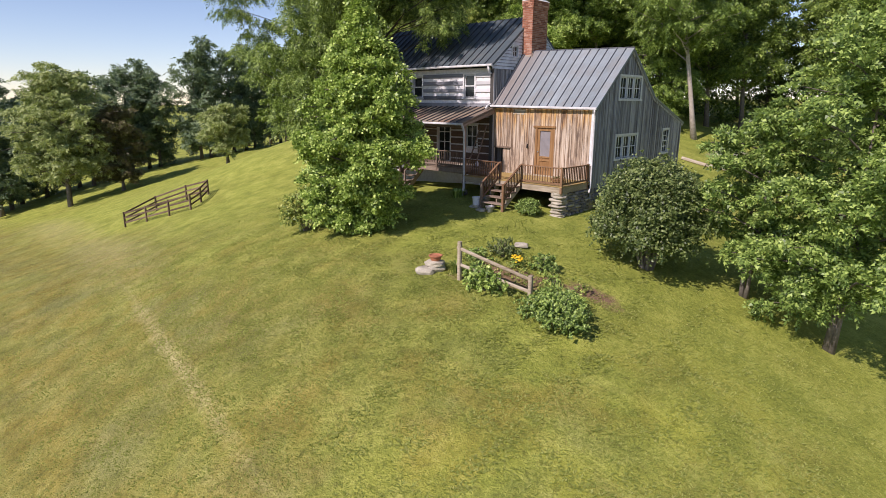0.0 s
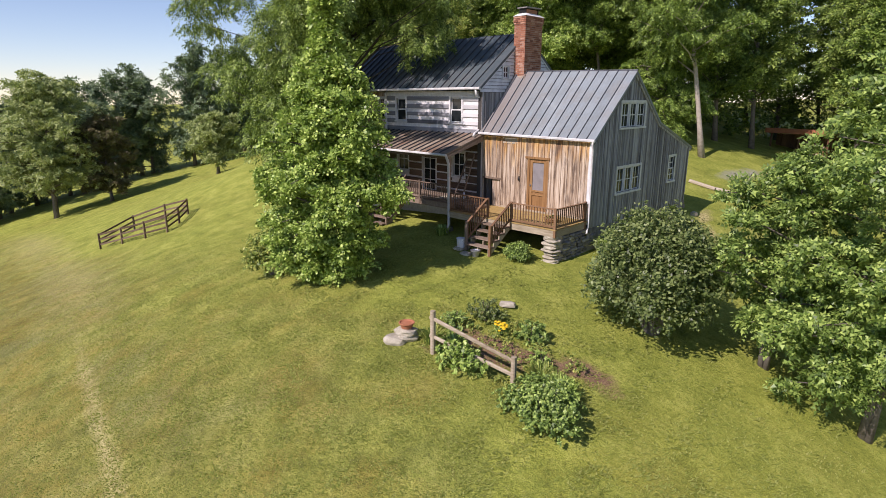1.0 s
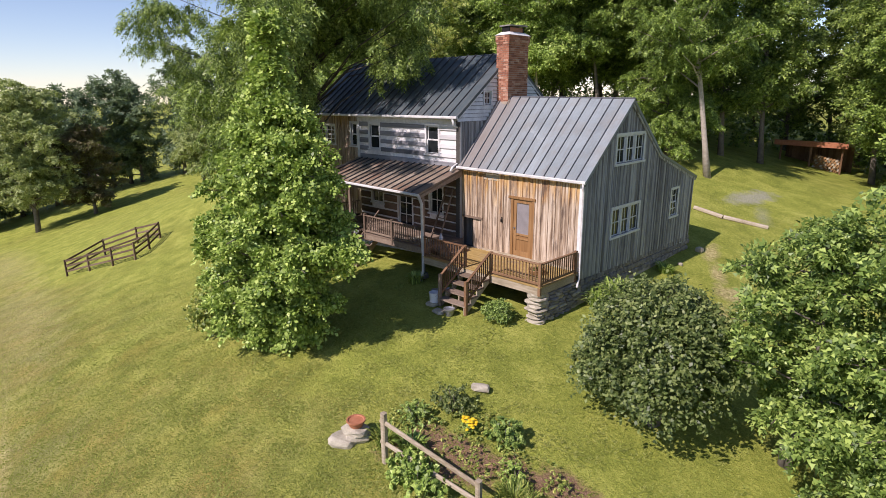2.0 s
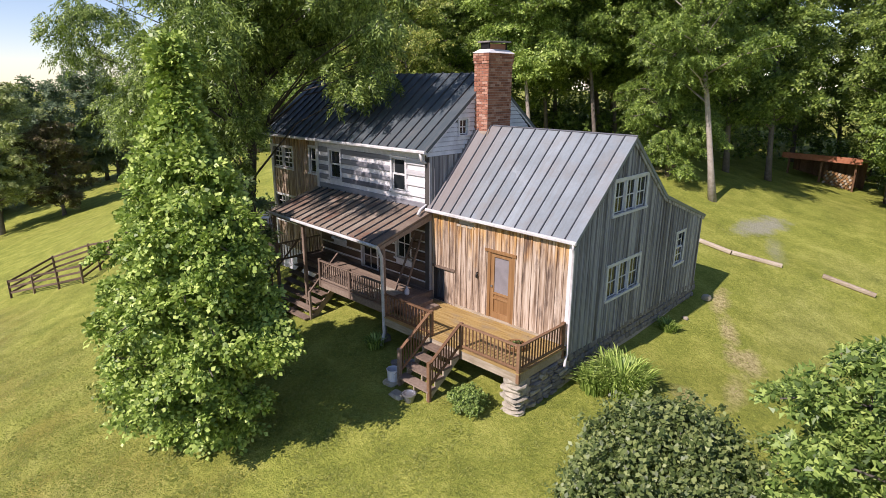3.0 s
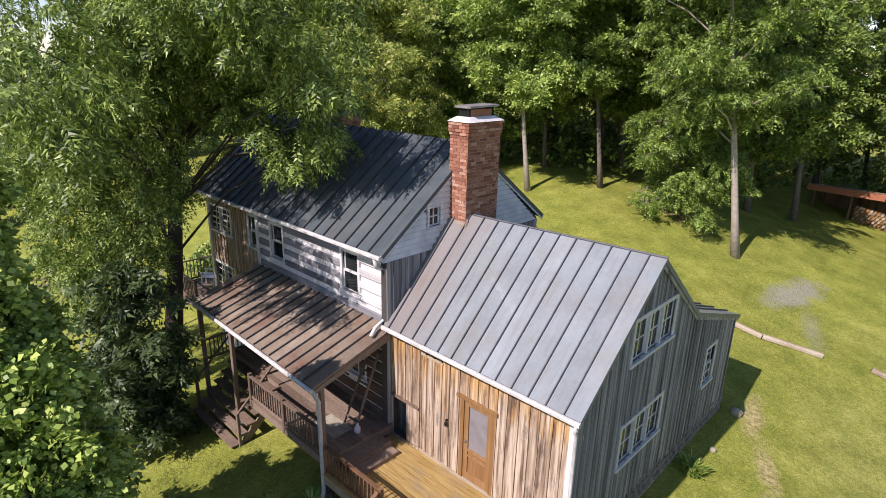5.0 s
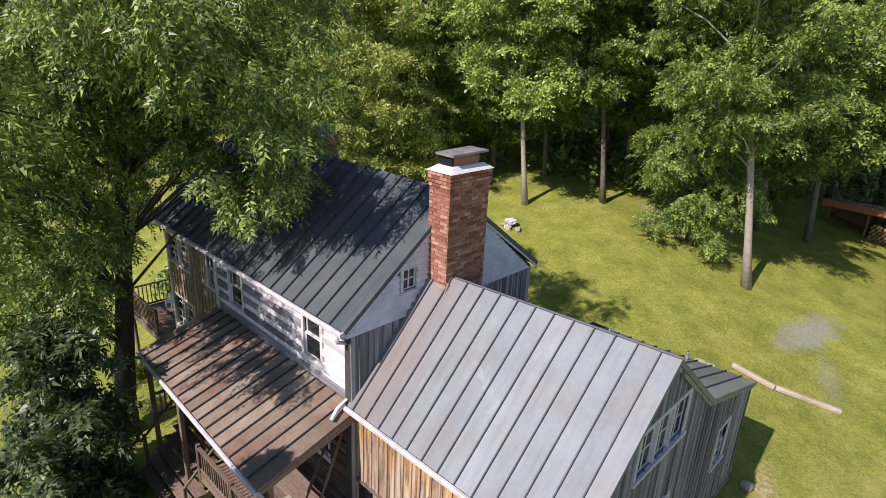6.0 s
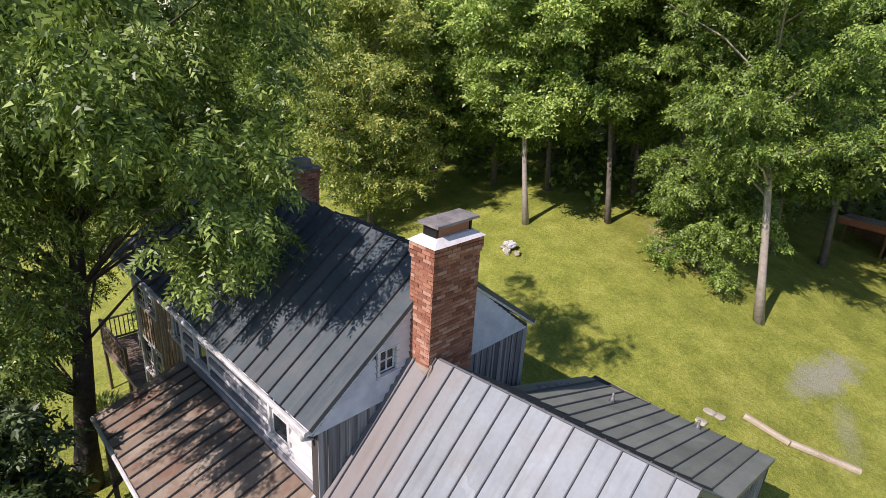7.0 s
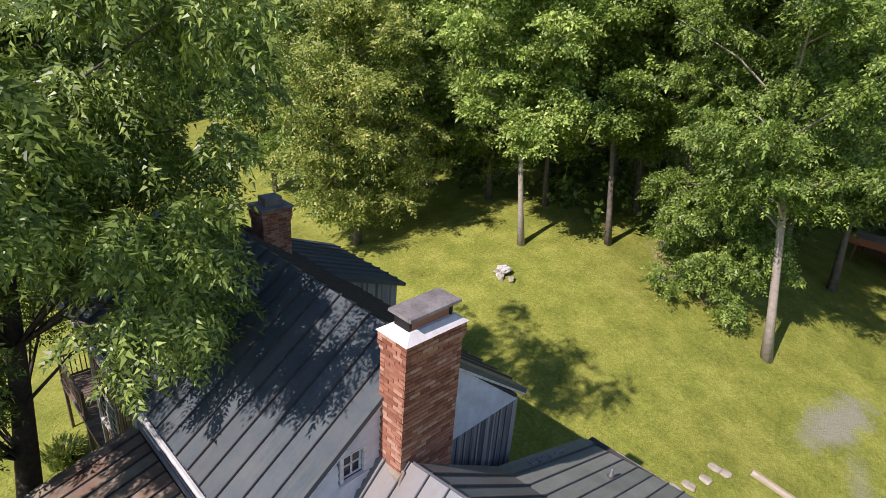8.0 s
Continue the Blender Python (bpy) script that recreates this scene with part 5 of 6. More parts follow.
tree("walnut_tree", (-13.6, -2.0), 13.5, 8.0, 3.0, "leaf_walnut", "big old walnut tree leaning over the house roof", seed=7, n_leaves=260000, leaf_len=0.15, leaf_wid=0.052, limbs=14, profile="high", trunk=0.32, lobe=0.5, droop=0.85, lean=(1.0, 1.0), per=13, spray=0.46, flat=0.85, bark="bark_dark",
     boughs=[(-8.7, 0.7, 4.3, 1.4), (-8.2, 0.6, 5.3, 1.0), (-10.4, 1.3, 5.2, 1.1), (-9.0, 0.9, 6.8, 1.6), (-10.4, 0.1, 4.9, 1.5), (-10.5, -0.5, 6.6, 1.8), (-11.6, -1.7, 5.4, 1.7), (-13.0, -2.0, 4.6, 1.8), (-14.4, -3.0, 3.6, 1.8),
             (-16.0, -2.0, 3.8, 1.9), (-15.8, -0.9, 6.6, 2.1), (-12.8, -1.0, 7.8, 2.2), (-10.0, 0.9, 8.8, 2.1), (-12.8, 1.6, 6.0, 1.8), (-14.8, -3.3, 1.4, 1.4), (-15.8, -2.5, -0.4, 1.4), (-13.2, -3.2, 0.2, 1.2), (-9.6, -0.4, 3.9, 1.0), (-8.9, 0.7, 3.7, 1.0), (-8.0, -0.4, 3.9, 1.0), (-9.2, 0.3, 3.3, 0.9), (-7.4, -0.1, 4.5, 0.85), (-17.0, -0.8, 0.6, 1.6), (-15.6, -1.6, 1.8, 1.4), (-18.8, 0.2, 1.0, 1.8), (-16.6, 0.8, 2.4, 1.6),
             (-11.0, -4.0, 4.5, 1.6), (-12.5, -4.4, 3.0, 1.5), (-10.2, -3.2, 6.2, 1.4), (-12.0, -3.8, 6.6, 1.8), (-9.7, -4.4, 5.0, 1.2), (-12.5, -4.4, 0.6, 1.3), (-17.5, -5.0, 4.6, 1.8), (-19.0, -3.5, 3.6, 1.8), (-18.4, -4.0, 1.8, 1.3), (-17.6, -4.4, 6.6, 1.8),
             (-6.6, -0.4, 5.6, 1.1), (-7.4, -1.4, 6.3, 1.4), (-6.6, -2.0, 7.6, 1.3), (-8.2, -2.4, 7.0, 1.5), (-9.2, -1.6, 5.8, 1.3), (-7.5, 0.3, 8.5, 1.7), (-8.4, -5.2, 4.4, 1.3), (-9.8, -5.0, 4.2, 1.4), (-7.4, -5.2, 4.8, 1.0), (-9.0, -4.8, 5.8, 1.4),
             (-14.2, -3.6, -1.0, 1.2), (-13.0, -4.0, 1.9, 1.2), (-15.2, -4.2, 0.4, 1.3), (-12.2, -3.4, 4.2, 1.3), (-11.4, -2.6, 3.2, 1.1), (-13.8, -4.4, 4.4, 1.5), (-16.4, -4.0, 2.4, 1.4), (-16.8, -3.6, -0.9, 1.2),
             (-11.6, -2.8, 1.6, 1.1), (-12.0, -3.0, 0.4, 1.1), (-11.0, -2.4, 2.4, 0.9), (-11.8, -2.2, 4.4, 1.2), (-12.6, -3.2, -0.8, 1.0), (-12.8, -3.0, 2.8, 1.2)])
tree("young_walnut", (-10.6, -3.7), 5.6, 0.3, 1.35, "leaf_shaded", "leafy young tree beside the porch steps, its leaves coloured as in shade", seed=8, n_leaves=16000, leaf_len=0.2, leaf_wid=0.08, limbs=26, trunk=0.08, lobe=0.42, per=9, spray=0.4, droop=0.5)
tree("locust_tree", (-3.25, 19.0), 17.0, 4.9, 3.8, "leaf_locust", "tall locust tree with a bare pale trunk on the lawn", bark="bark_pale", seed=9, n_leaves=100000, leaf_len=0.155, leaf_wid=0.07, limbs=34, profile="high", trunk=0.165, lobe=0.36, lean=(-2.4, -0.6), per=13, spray=0.6, droop=0.6)
tree("locust_tree", (-6.1, 20.2), 14.5, 0.6, 2.8, "leaf_locust", "leafy locust hanging low to the lawn", seed=12, n_leaves=100000, leaf_len=0.155, leaf_wid=0.07, limbs=50, profile="tulip", trunk=0.2, lobe=0.36, lean=(-1.6, -0.5), per=13, spray=0.6, droop=0.6)
tree("chestnut_tree", (-19.9, 12.8), 11.5, 0.8, 3.6, "leaf_yellow", "tree with yellowing pale green foliage", seed=15, n_leaves=60000, leaf_len=0.2, leaf_wid=0.085, limbs=34, trunk=0.16, lobe=0.36, per=8, spray=0.7)
tree("ash_tree", (-13.4, 17.0), 15.0, 3.9, 3.4, "leaf_bright", "slim tree with bare lower trunk", bark="bark_pale", seed=18, n_leaves=75000, leaf_len=0.18, leaf_wid=0.1, limbs=28, profile="high", trunk=0.13, lobe=0.38, lean=(-1.6, -1.0), per=8, spray=0.7)
tree("ash_tree", (-10.8, 20.0), 15.5, 4.4, 3.2, "leaf_locust", "slim tree with bare lower trunk", seed=21, n_leaves=65000, leaf_len=0.18, leaf_wid=0.1, limbs=28, profile="high", trunk=0.13, lobe=0.38, lean=(-1.6, -1.0), per=8, spray=0.7)
tree("ash_tree", (-9.0, 23.5), 15.5, 5.0, 3.2, "leaf_forest", "slim tree with bare lower trunk", seed=22, n_leaves=34000, leaf_len=0.21, leaf_wid=0.12, limbs=24, profile="high", trunk=0.11, lobe=0.40, lean=(-1.2, -0.6), per=8, spray=0.8)
# trees that shade the lawn before the shed
for k, (x, y, h, clear, rad) in enumerate(((-5.1, 26.2, 16, 2.2, 3.1), (-3.2, 28.4, 17, 3.0, 2.8), (2.6, 33.0, 15, 3.2, 3.0), (4.6, 28.5, 13, 1.6, 3.0), (-4.8, 40.5, 19, 1.5, 4.2), (0.2, 42.0, 18, 1.0, 4.2), (3.8, 40.0, 19, 1.0, 4.4))):
    tree("forest_tree", (x, y), h, clear, rad, "leaf_forest" if k % 3 else "leaf_locust", "leafy tree at the lawn's edge shading the wood shed", seed=60 + k, n_leaves=36000, leaf_len=0.23, leaf_wid=0.13, limbs=28, profile="high", trunk=0.17, lobe=0.42, lean=(-1.0, 0.2), group="trees of the wood", per=8, spray=0.9)

# ---- the wood behind ----
wood_rng = random.Random(5)
spots = []
for row, (y0, step) in enumerate(((28, 4.6), (35, 5.0), (44, 5.5))):
    x = -44.0
    while x < 34:
        x += step * wood_rng.uniform(0.75, 1.25)
        spots.append((x, y0 + wood_rng.uniform(-2.5, 2.5) + (4 if x > 2 else 0) + 0.12 * max(0, -x - 20), row))
spots = [q for q in spots if not (-7 < q[0] < 4 and q[1] < 40)]
for k, (x, y, row) in enumerate(spots):
    h = wood_rng.uniform(15, 21)
    tree("forest_tree", (x, y), h, h * wood_rng.uniform(0.10, 0.26), wood_rng.uniform(3.6, 5.0), wood_rng.choice(["leaf_forest", "leaf_forest", "leaf_locust"]), "tall broadleaf tree at the edge of the wood", seed=100 + k, n_leaves=(20000, 10000, 5000)[row],
         leaf_len=0.28 if row < 2 else 0.45, leaf_wid=0.16 if row < 2 else 0.28, limbs=26, per=8, spray=1.0, profile="high", trunk=0.17, lobe=0.40, lean=(wood_rng.uniform(-2.5, -0.5), wood_rng.uniform(-1, 0.5)), group="trees of the wood")

# the wood's near edge, west of the bare trunks
for k, (x, y) in enumerate(((-11.6, 24.0), (-15.2, 21.2), (-18.0, 20.0), (-21.3, 18.6), (-24.6, 20.2), (-28.4, 20.8), (-32.5, 21.6), (-13.2, 26.5), (-25.8, 15.2), (-29.5, 14.0))):
    tree("forest_tree", (x, y), 15.5 + (k * 37 % 5) * 0.8, 2.6 if k in (0, 1, 7) else 0.8, 3.3, "leaf_forest" if k % 3 == 1 else "leaf_locust", "leafy tree with thin trunk at the lawn's edge", seed=300 + k, n_leaves=34000,
         leaf_len=0.22, leaf_wid=0.12, limbs=30, per=8, spray=0.8, profile="high", trunk=0.13, lobe=0.42, lean=(-1.2, -0.6), group="trees of the wood")

# ---- shrubs ----
bush("lilac_bush", (4.0, -3.2), (1.72, 1.75, 1.95), "leaf_shrub", "large rounded dark green lilac bush on the lawn", 42000, 0.10, 0.062, seed=3, stems=17, lift=0.32)
tree("apple_tree", (6.45, -1.7), 5.9, 0.9, 1.75, "leaf_apple", "low spreading orchard tree", seed=31, n_leaves=30000, leaf_len=0.12, leaf_wid=0.07, limbs=26, trunk=0.10, lobe=0.36, stems=2, per=7, spray=0.3)
tree("apple_tree", (8.9, -2.0), 9.0, 0.9, 3.0, "leaf_apple", "large spreading orchard tree with dense foliage", seed=33, n_leaves=72000, leaf_len=0.12, leaf_wid=0.075, limbs=38, trunk=0.13, lobe=0.36, stems=2, per=7, spray=0.32)

bush("spirea_bush", (-8.5, -7.7), (1.1, 1.0, 1.1), "leaf_yellow", "low pale yellow-green shrub beside the tulip tree", 9000, 0.1, 0.06, seed=38, stems=9)

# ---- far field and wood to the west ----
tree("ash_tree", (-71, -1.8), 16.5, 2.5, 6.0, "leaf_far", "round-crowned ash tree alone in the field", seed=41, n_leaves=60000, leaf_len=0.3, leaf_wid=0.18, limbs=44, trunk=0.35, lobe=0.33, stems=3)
tree("maple_tree", (-69, 4.0), 10.5, 0.8, 4.0, "leaf_red", "small reddish maple in the field", seed=42, n_leaves=26000, leaf_len=0.28, leaf_wid=0.18, limbs=20, trunk=0.2, lobe=0.34)
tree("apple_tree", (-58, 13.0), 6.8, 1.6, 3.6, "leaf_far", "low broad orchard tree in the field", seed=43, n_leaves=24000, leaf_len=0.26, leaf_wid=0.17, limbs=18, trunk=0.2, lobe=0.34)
for k in range(34):
    x, y = -84 - wood_rng.uniform(0, 13), -42 + k * 2.7 + wood_rng.uniform(-1.5, 1.5)
    h = wood_rng.uniform(15, 20)
    tree("pine_tree", (x, y), h, 1.2, wood_rng.uniform(3.9, 5.0), "needle", "tall dark pine at the field edge", seed=200 + k, n_leaves=8500, leaf_len=0.55, leaf_wid=0.24, limbs=22, per=8, spray=1.0, profile="round" if k % 3 else "cone", trunk=0.25, lobe=0.36, group="pines of the west wood")
for k in range(8):
    x, y = -78 + k * 6.0 + wood_rng.uniform(-1.5, 1.5), 34 + wood_rng.uniform(-3, 3) - 0.5 * k
    tree("forest_tree", (x, y), wood_rng.uniform(14, 19), 2.5, 5.0, "leaf_forest", "tall broadleaf tree at the edge of the wood", seed=240 + k, n_leaves=10000, leaf_len=0.5, leaf_wid=0.3, limbs=28, trunk=0.25, lobe=0.34, group="trees of the wood")


# ---- undergrowth between the trunks ----
def undergrowth():
    rng = np.random.default_rng(77)
    P_, N_ = [], []
    for k in range(430):
        x, y = rng.uniform(-46, 30), rng.uniform(20.5, 50)
        if (-6 < x < 4 and y < 40) or (x > -9 and y < 28) or (y < 23.5 and x > -12.5):
            continue
        r = rng.uniform(0.6, 1.7) if y < 40 else rng.uniform(1.2, 2.6)
        p, u = clump_points(rng, (x, y, terrain(x, y) + r * 0.6), (r * 1.3, r * 1.3, r), 140)
        P_.append(p)
        n = u * 0.6 + rng.normal(size=u.shape) * 0.5
        n[:, 2] += 0.5
        N_.append(n)
    v, f = leaves(np.concatenate(P_), np.concatenate(N_), 0.34, 0.2, rng, 0.3)
    tagged(part("undergrowth", mesh_from_arrays("undergrowth", v, f), M["leaf_forest"]), "low green undergrowth filling the wood between trunks", "undergrowth", kind="stuff")


undergrowth()

# ---- garden bed ----
split_fence = thing("split_rail_fence", (1.9, -8.4, -4.9), "short weathered split-rail fence section at the flower bed", "fence")
for x, y, z1, w in ((0.80, -8.60, -3.66, 0.12), (3.02, -8.22, -4.28, 0.115)):
    part("post", Geo().beam((x, y, terrain(x, y) - 0.1), (x, y, z1), w, w, 0.2), M["timber"], split_fence)
for za, zb in ((-3.84, -4.40), (-4.32, -4.74)):
    part("rail", Geo().beam((0.72, -8.62, za), (3.06, -8.22, zb), 0.065, 0.095, 0.3), M["timber"], split_fence)


def stone_thing(x, y, sx, sy, sz, seed, label, lift=0.0, turn=0.0, material="stone", name="garden_stone", group="stones by the flower bed"):
    g = Geo().rock((x, y, terrain(x, y) + lift + sz * 0.5), sx, sy, sz, seed, 0.25, turn)
    return tagged(part(name, g, M[material]), label, "stone", group)


stone_thing(-0.38, -8.78, 0.30, 0.26, 0.12, 3, "flat pale field stone on the grass", turn=0.4)
stone_thing(-0.20, -8.55, 0.28, 0.23, 0.12, 5, "flat grey field stone on the grass", 0.03, 1.0)
stone_thing(-0.22, -8.55, 0.30, 0.22, 0.09, 8, "flat stone stacked on another", 0.2, 0.2)
stone_thing(0.75, -5.55, 0.24, 0.12, 0.08, 12, "pale flat stone in the flower bed", 0.05, 0.5)


def pot(name, x, y, z, r, h, material, label, category="flower pot"):
    g = Geo().lathe((x, y, z), [(r * 0.62, 0), (r * 0.7, h * 0.1), (r * 0.95, h * 0.82), (r * 1.06, h * 0.84), (r * 1.06, h), (r * 0.9, h), (r * 0.82, h * 0.86), (r * 0.5, h * 0.8)], 16)
    return tagged(part(name, g, M[material], smooth=False), label, category)


pot("flower_pot", -0.22, -8.55, terrain(-0.22, -8.55) + 0.32, 0.2, 0.17, "terracotta", "low terracotta bowl on stacked stones")
bush("hosta_plant", (1.75, -8.62), (0.75, 0.5, 0.42), "leaf_bright", "bright green leafy perennial clump in the flower bed", 1700, 0.12, 0.07, seed=51, category="plant", stems=7, droop=0.5)
bush("garden_shrub", (4.1, -8.65), (0.98, 0.85, 0.55), "leaf_apple", "dense green low shrub at the end of the flower bed", 9000, 0.075, 0.045, seed=52, category="shrub", stems=9)
tuft("iris_clump", (4.0, -7.85), 0.6, 0.5, "leaf_bright", "tall green iris blades in the flower bed", 420, 0.011, 53, arch=0.4)
tuft("iris_clump", (3.35, -7.55), 0.5, 0.42, "leaf_yellow", "pale green iris blades in the flower bed", 300, 0.010, 54, arch=0.4)
bush("sage_plant", (0.75, -6.55), (0.55, 0.5, 0.42), "leaf_shrub", "dusky grey-green herb bush in the flower bed", 1500, 0.08, 0.03, seed=55, category="plant", stems=7)
bush("catmint_plant", (0.35, -7.3), (0.5, 0.45, 0.3), "leaf_apple", "green perennial in the flower bed", 1000, 0.09, 0.04, seed=56, category="plant", stems=6)
bush("peony_plant", (2.25, -6.45), (0.45, 0.4, 0.36), "leaf_apple", "dark green peony in the flower bed", 1000, 0.11, 0.06, seed=57, category="plant", stems=6)
bush("coreopsis_plant", (3.0, -7.15), (0.35, 0.35, 0.3), "leaf_bright", "light green perennial in the flower bed", 700, 0.08, 0.035, seed=58, category="plant", stems=5)
tuft("lily_clump", (0.35, -8.2), 0.4, 0.36, "leaf_yellow", "yellowing lily leaves beside the fence post", 140, 0.02, 59)
tuft("lily_clump", (0.95, -8.0), 0.4, 0.36, "leaf_bright", "green lily leaves in the flower bed", 120, 0.02, 60)
marigold = bush("marigold_plant", (1.5, -6.8), (0.22, 0.2, 0.22), "leaf_bright", "marigold covered with yellow flowers", 300, 0.07, 0.03, seed=61, category="flower", stems=4)
frng = random.Random(8)
for k in range(26):
    a, q = frng.uniform(0, 6.28), math.sqrt(frng.uniform(0, 1)) * 0.2
    x, y = 1.5 + math.cos(a) * q, -6.8 + math.sin(a) * q
    part("bloom", Geo().lathe((x, y, terrain(x, y) + 0.30 + frng.uniform(-.05, .05) - q * 0.4), [(0.01, 0), (0.04, 0.015), (0.035, 0.035), (0.008, 0.04)], 7), M["flower"], marigold)



def bed_weeds():
    """Low mixed weeds and ground cover between the perennials."""
    rng = np.random.default_rng(91)
    P_, N_ = [], []
    for k in range(120):
        a, q = rng.uniform(0, 6.283), math.sqrt(rng.uniform())
        x, y = 2.0 + math.cos(a) * q * 2.1, -7.35 + math.sin(a) * q * 1.35 + 0.12 * math.cos(a) * q
        if rng.random() < 0.35 and abs(x - 1.8) < 0.9 and abs(y + 7.5) < 0.6:
            continue
        r = rng.uniform(0.08, 0.22)
        p, u = clump_points(rng, (x, y, terrain(x, y) + r * 0.5), (r * 1.3, r * 1.3, r), 60)
        P_.append(p)
        N_.append(u * 0.5 + rng.normal(size=u.shape) * 0.5 + np.array((0, -0.3, 0.6)))
    v, f = leaves(np.concatenate(P_), np.concatenate(N_), 0.07, 0.028, rng, 0.2)
    tagged(part("bed_weeds", mesh_from_arrays("bed_weeds", v, f), M["leaf_yellow"]), "low pale green weeds growing between the perennials", "weeds", kind="stuff")


bed_weeds()

# ---- beside the steps ----
bush("boxwood_bush", (-1.1, -2.62), (0.5, 0.46, 0.42), "leaf_apple", "small round clipped boxwood beside the deck steps", 11000, 0.045, 0.03, seed=62, stems=9)
bucket = thing("bucket", (-3.28, -3.12, terrain(-3.28, -3.12)), "white plastic bucket on the grass by the steps", "bucket")
zb = terrain(-3.28, -3.12)
part("body", Geo().lathe((-3.28, -3.12, zb), [(0.13, 0), (0.135, 0.01), (0.155, 0.36), (0.17, 0.37), (0.17, 0.40), (0.155, 0.40), (0.145, 0.3), (0.12, 0.05)], 18), M["plastic_white"], bucket, smooth=False)
part("handle", Geo().tube([(-3.28 + 0.165 * math.cos(a), -3.12 - 0.12 * math.sin(a), zb + 0.37 - 0.12 * math.sin(a)) for a in [k * math.pi / 8 for k in range(9)]], [0.006] * 9, 5), M["metal_gray"], bucket)
pot("metal_tub", -2.35, -3.4, terrain(-2.35, -3.4), 0.17, 0.24, "metal_gray", "galvanised metal tub beside the steps", "tub")
pot("flower_pot", -3.45, -2.35, terrain(-3.45, -2.35), 0.16, 0.2, "metal_gray", "grey planter beside the steps")
pot("flower_pot", -3.75, -2.6, terrain(-3.75, -2.6), 0.14, 0.18, "stone_dark", "small grey pot beside the steps")
stone_thing(-2.75, -3.45, 0.22, 0.16, 0.06, 21, "flat stepping stone at the steps", group="stones at the steps")
stone_thing(-3.3, -3.2, 0.2, 0.15, 0.06, 22, "flat stepping stone at the steps", group="stones at the steps")
tuft("weed_clump", (-5.1, -2.2), 0.4, 0.4, "leaf_bright", "weeds around the porch post", 150, 0.018, 63)
tuft("daylily_clump", (0.95, 1.3), 0.95, 0.95, "leaf_bright", "tall clump of arching green day lily leaves at the wall", 700, 0.02, 64)
tuft("daylily_clump", (0.5, 0.6), 0.6, 0.7, "leaf_bright", "clump of arching green day lily leaves at the wall", 320, 0.02, 65)
tuft("weed_clump", (0.35, 5.6), 0.45, 0.35, "leaf_bright", "weeds at the foot of the wall", 160, 0.018, 66)
stone_thing(0.35, 8.9, 0.16, 0.13, 0.12, 25, "pale stone at the house corner", group="stones at the wall")
stone_thing(0.45, 6.8, 0.10, 0.08, 0.06, 26, "small pale stone in the grass", group="stones at the wall")

# basket planter on the deck
basket = thing("basket_planter", (-0.95, -0.92, DF), "round woven basket planter on the deck", "planter")
part("basket", Geo().lathe((-0.95, -0.92, DF + 0.004), [(0.17, 0), (0.24, 0.03), (0.27, 0.12), (0.285, 0.13), (0.27, 0.15), (0.24, 0.13), (0.2, 0.06)], 20), M["door_wood"], basket)
rg = np.random.default_rng(5)
pp, uu = clump_points(rg, (-0.95, -0.92, DF + 0.12), (0.17, 0.17, 0.12), 220)
vv, ff = leaves(pp, uu + np.array((0, 0, 0.5)), 0.07, 0.035, rg)
part("plant", mesh_from_arrays("plant", vv, ff), M["leaf_shrub"], basket)

# ---- porch things ----
ladder = thing("step_ladder", (-5.55, -0.25, PF), "old wooden ladder leaning against the porch wall", "ladder")
for dx in (-0.22, 0.22):
    part("rail", Geo().beam((-5.62 + dx, -0.75, PF), (-5.62 + dx * 0.75, 0.05, PF + 1.75), 0.035, 0.07), M["porch_wood"], ladder)
for k in range(6):
    q = (k + 0.7) / 6.4
    part("rung", Geo().beam((-5.84 + 0.04 * q, -0.75 + 0.8 * q, PF + 1.75 * q), (-5.40 - 0.04 * q, -0.75 + 0.8 * q, PF + 1.75 * q), 0.06, 0.025), M["porch_wood"], ladder)
tagged(part("door_mat", Geo().box(-6.35, -5.5, -1.3, -0.75, PF + 0.002, PF + 0.02), M["stone"]), "pale grey mat on the porch floor", "mat")
jug = Geo().lathe((-5.3, -0.75, PF), [(0.05, 0), (0.075, 0.03), (0.08, 0.13), (0.04, 0.2), (0.03, 0.24), (0.045, 0.26)], 12)
tagged(part("white_jug", jug, M["plastic_white"], smooth=True), "small white jug on the porch floor", "jug")


def plastic_chair(at, turn):
    x, y, z = at
    root = thing("garden_chair", at, "white plastic garden chair on the terrace", "chair", "chairs on the terrace")
    root.rotation_euler = (0, 0, 0)
    c, s = math.cos(turn), math.sin(turn)

    def w(a, b, h):
        return (x + a * c - b * s, y + a * s + b * c, z + h)

    def bar(name, p, q, r=0.025):
        part(name, Geo().tube([w(*p), w(*q)], [r, r * 0.85], 7), M["plastic_white"], root)

    for a in (-0.24, 0.24):
        for b in (-0.22, 0.24):
            bar("leg", (a, b, 0), (a * 0.92, b * 0.92, 0.42))
        bar("armrest", (a, -0.22, 0.62), (a, 0.26, 0.62), 0.03)
        bar("arm_support", (a, 0.2, 0.42), (a, 0.24, 0.62))
    part("seat", Geo().beam(w(0, -0.24, 0.42), w(0, 0.26, 0.44), 0.5, 0.03), M["plastic_white"], root)
    for a in (-0.2, -0.1, 0, 0.1, 0.2):
        part("back_slat", Geo().beam(w(a, -0.24, 0.42), w(a * 0.9, -0.36, 0.9), 0.06, 0.02, up=(s, -c, 0)), M["plastic_white"], root)
    bar("top_rail", (-0.24, -0.36, 0.9), (0.24, -0.36, 0.9), 0.03)
    return root


plastic_chair((-17.4, 1.2, TF), 2.4)
plastic_chair((-17.1, 2.3, TF), 1.2)

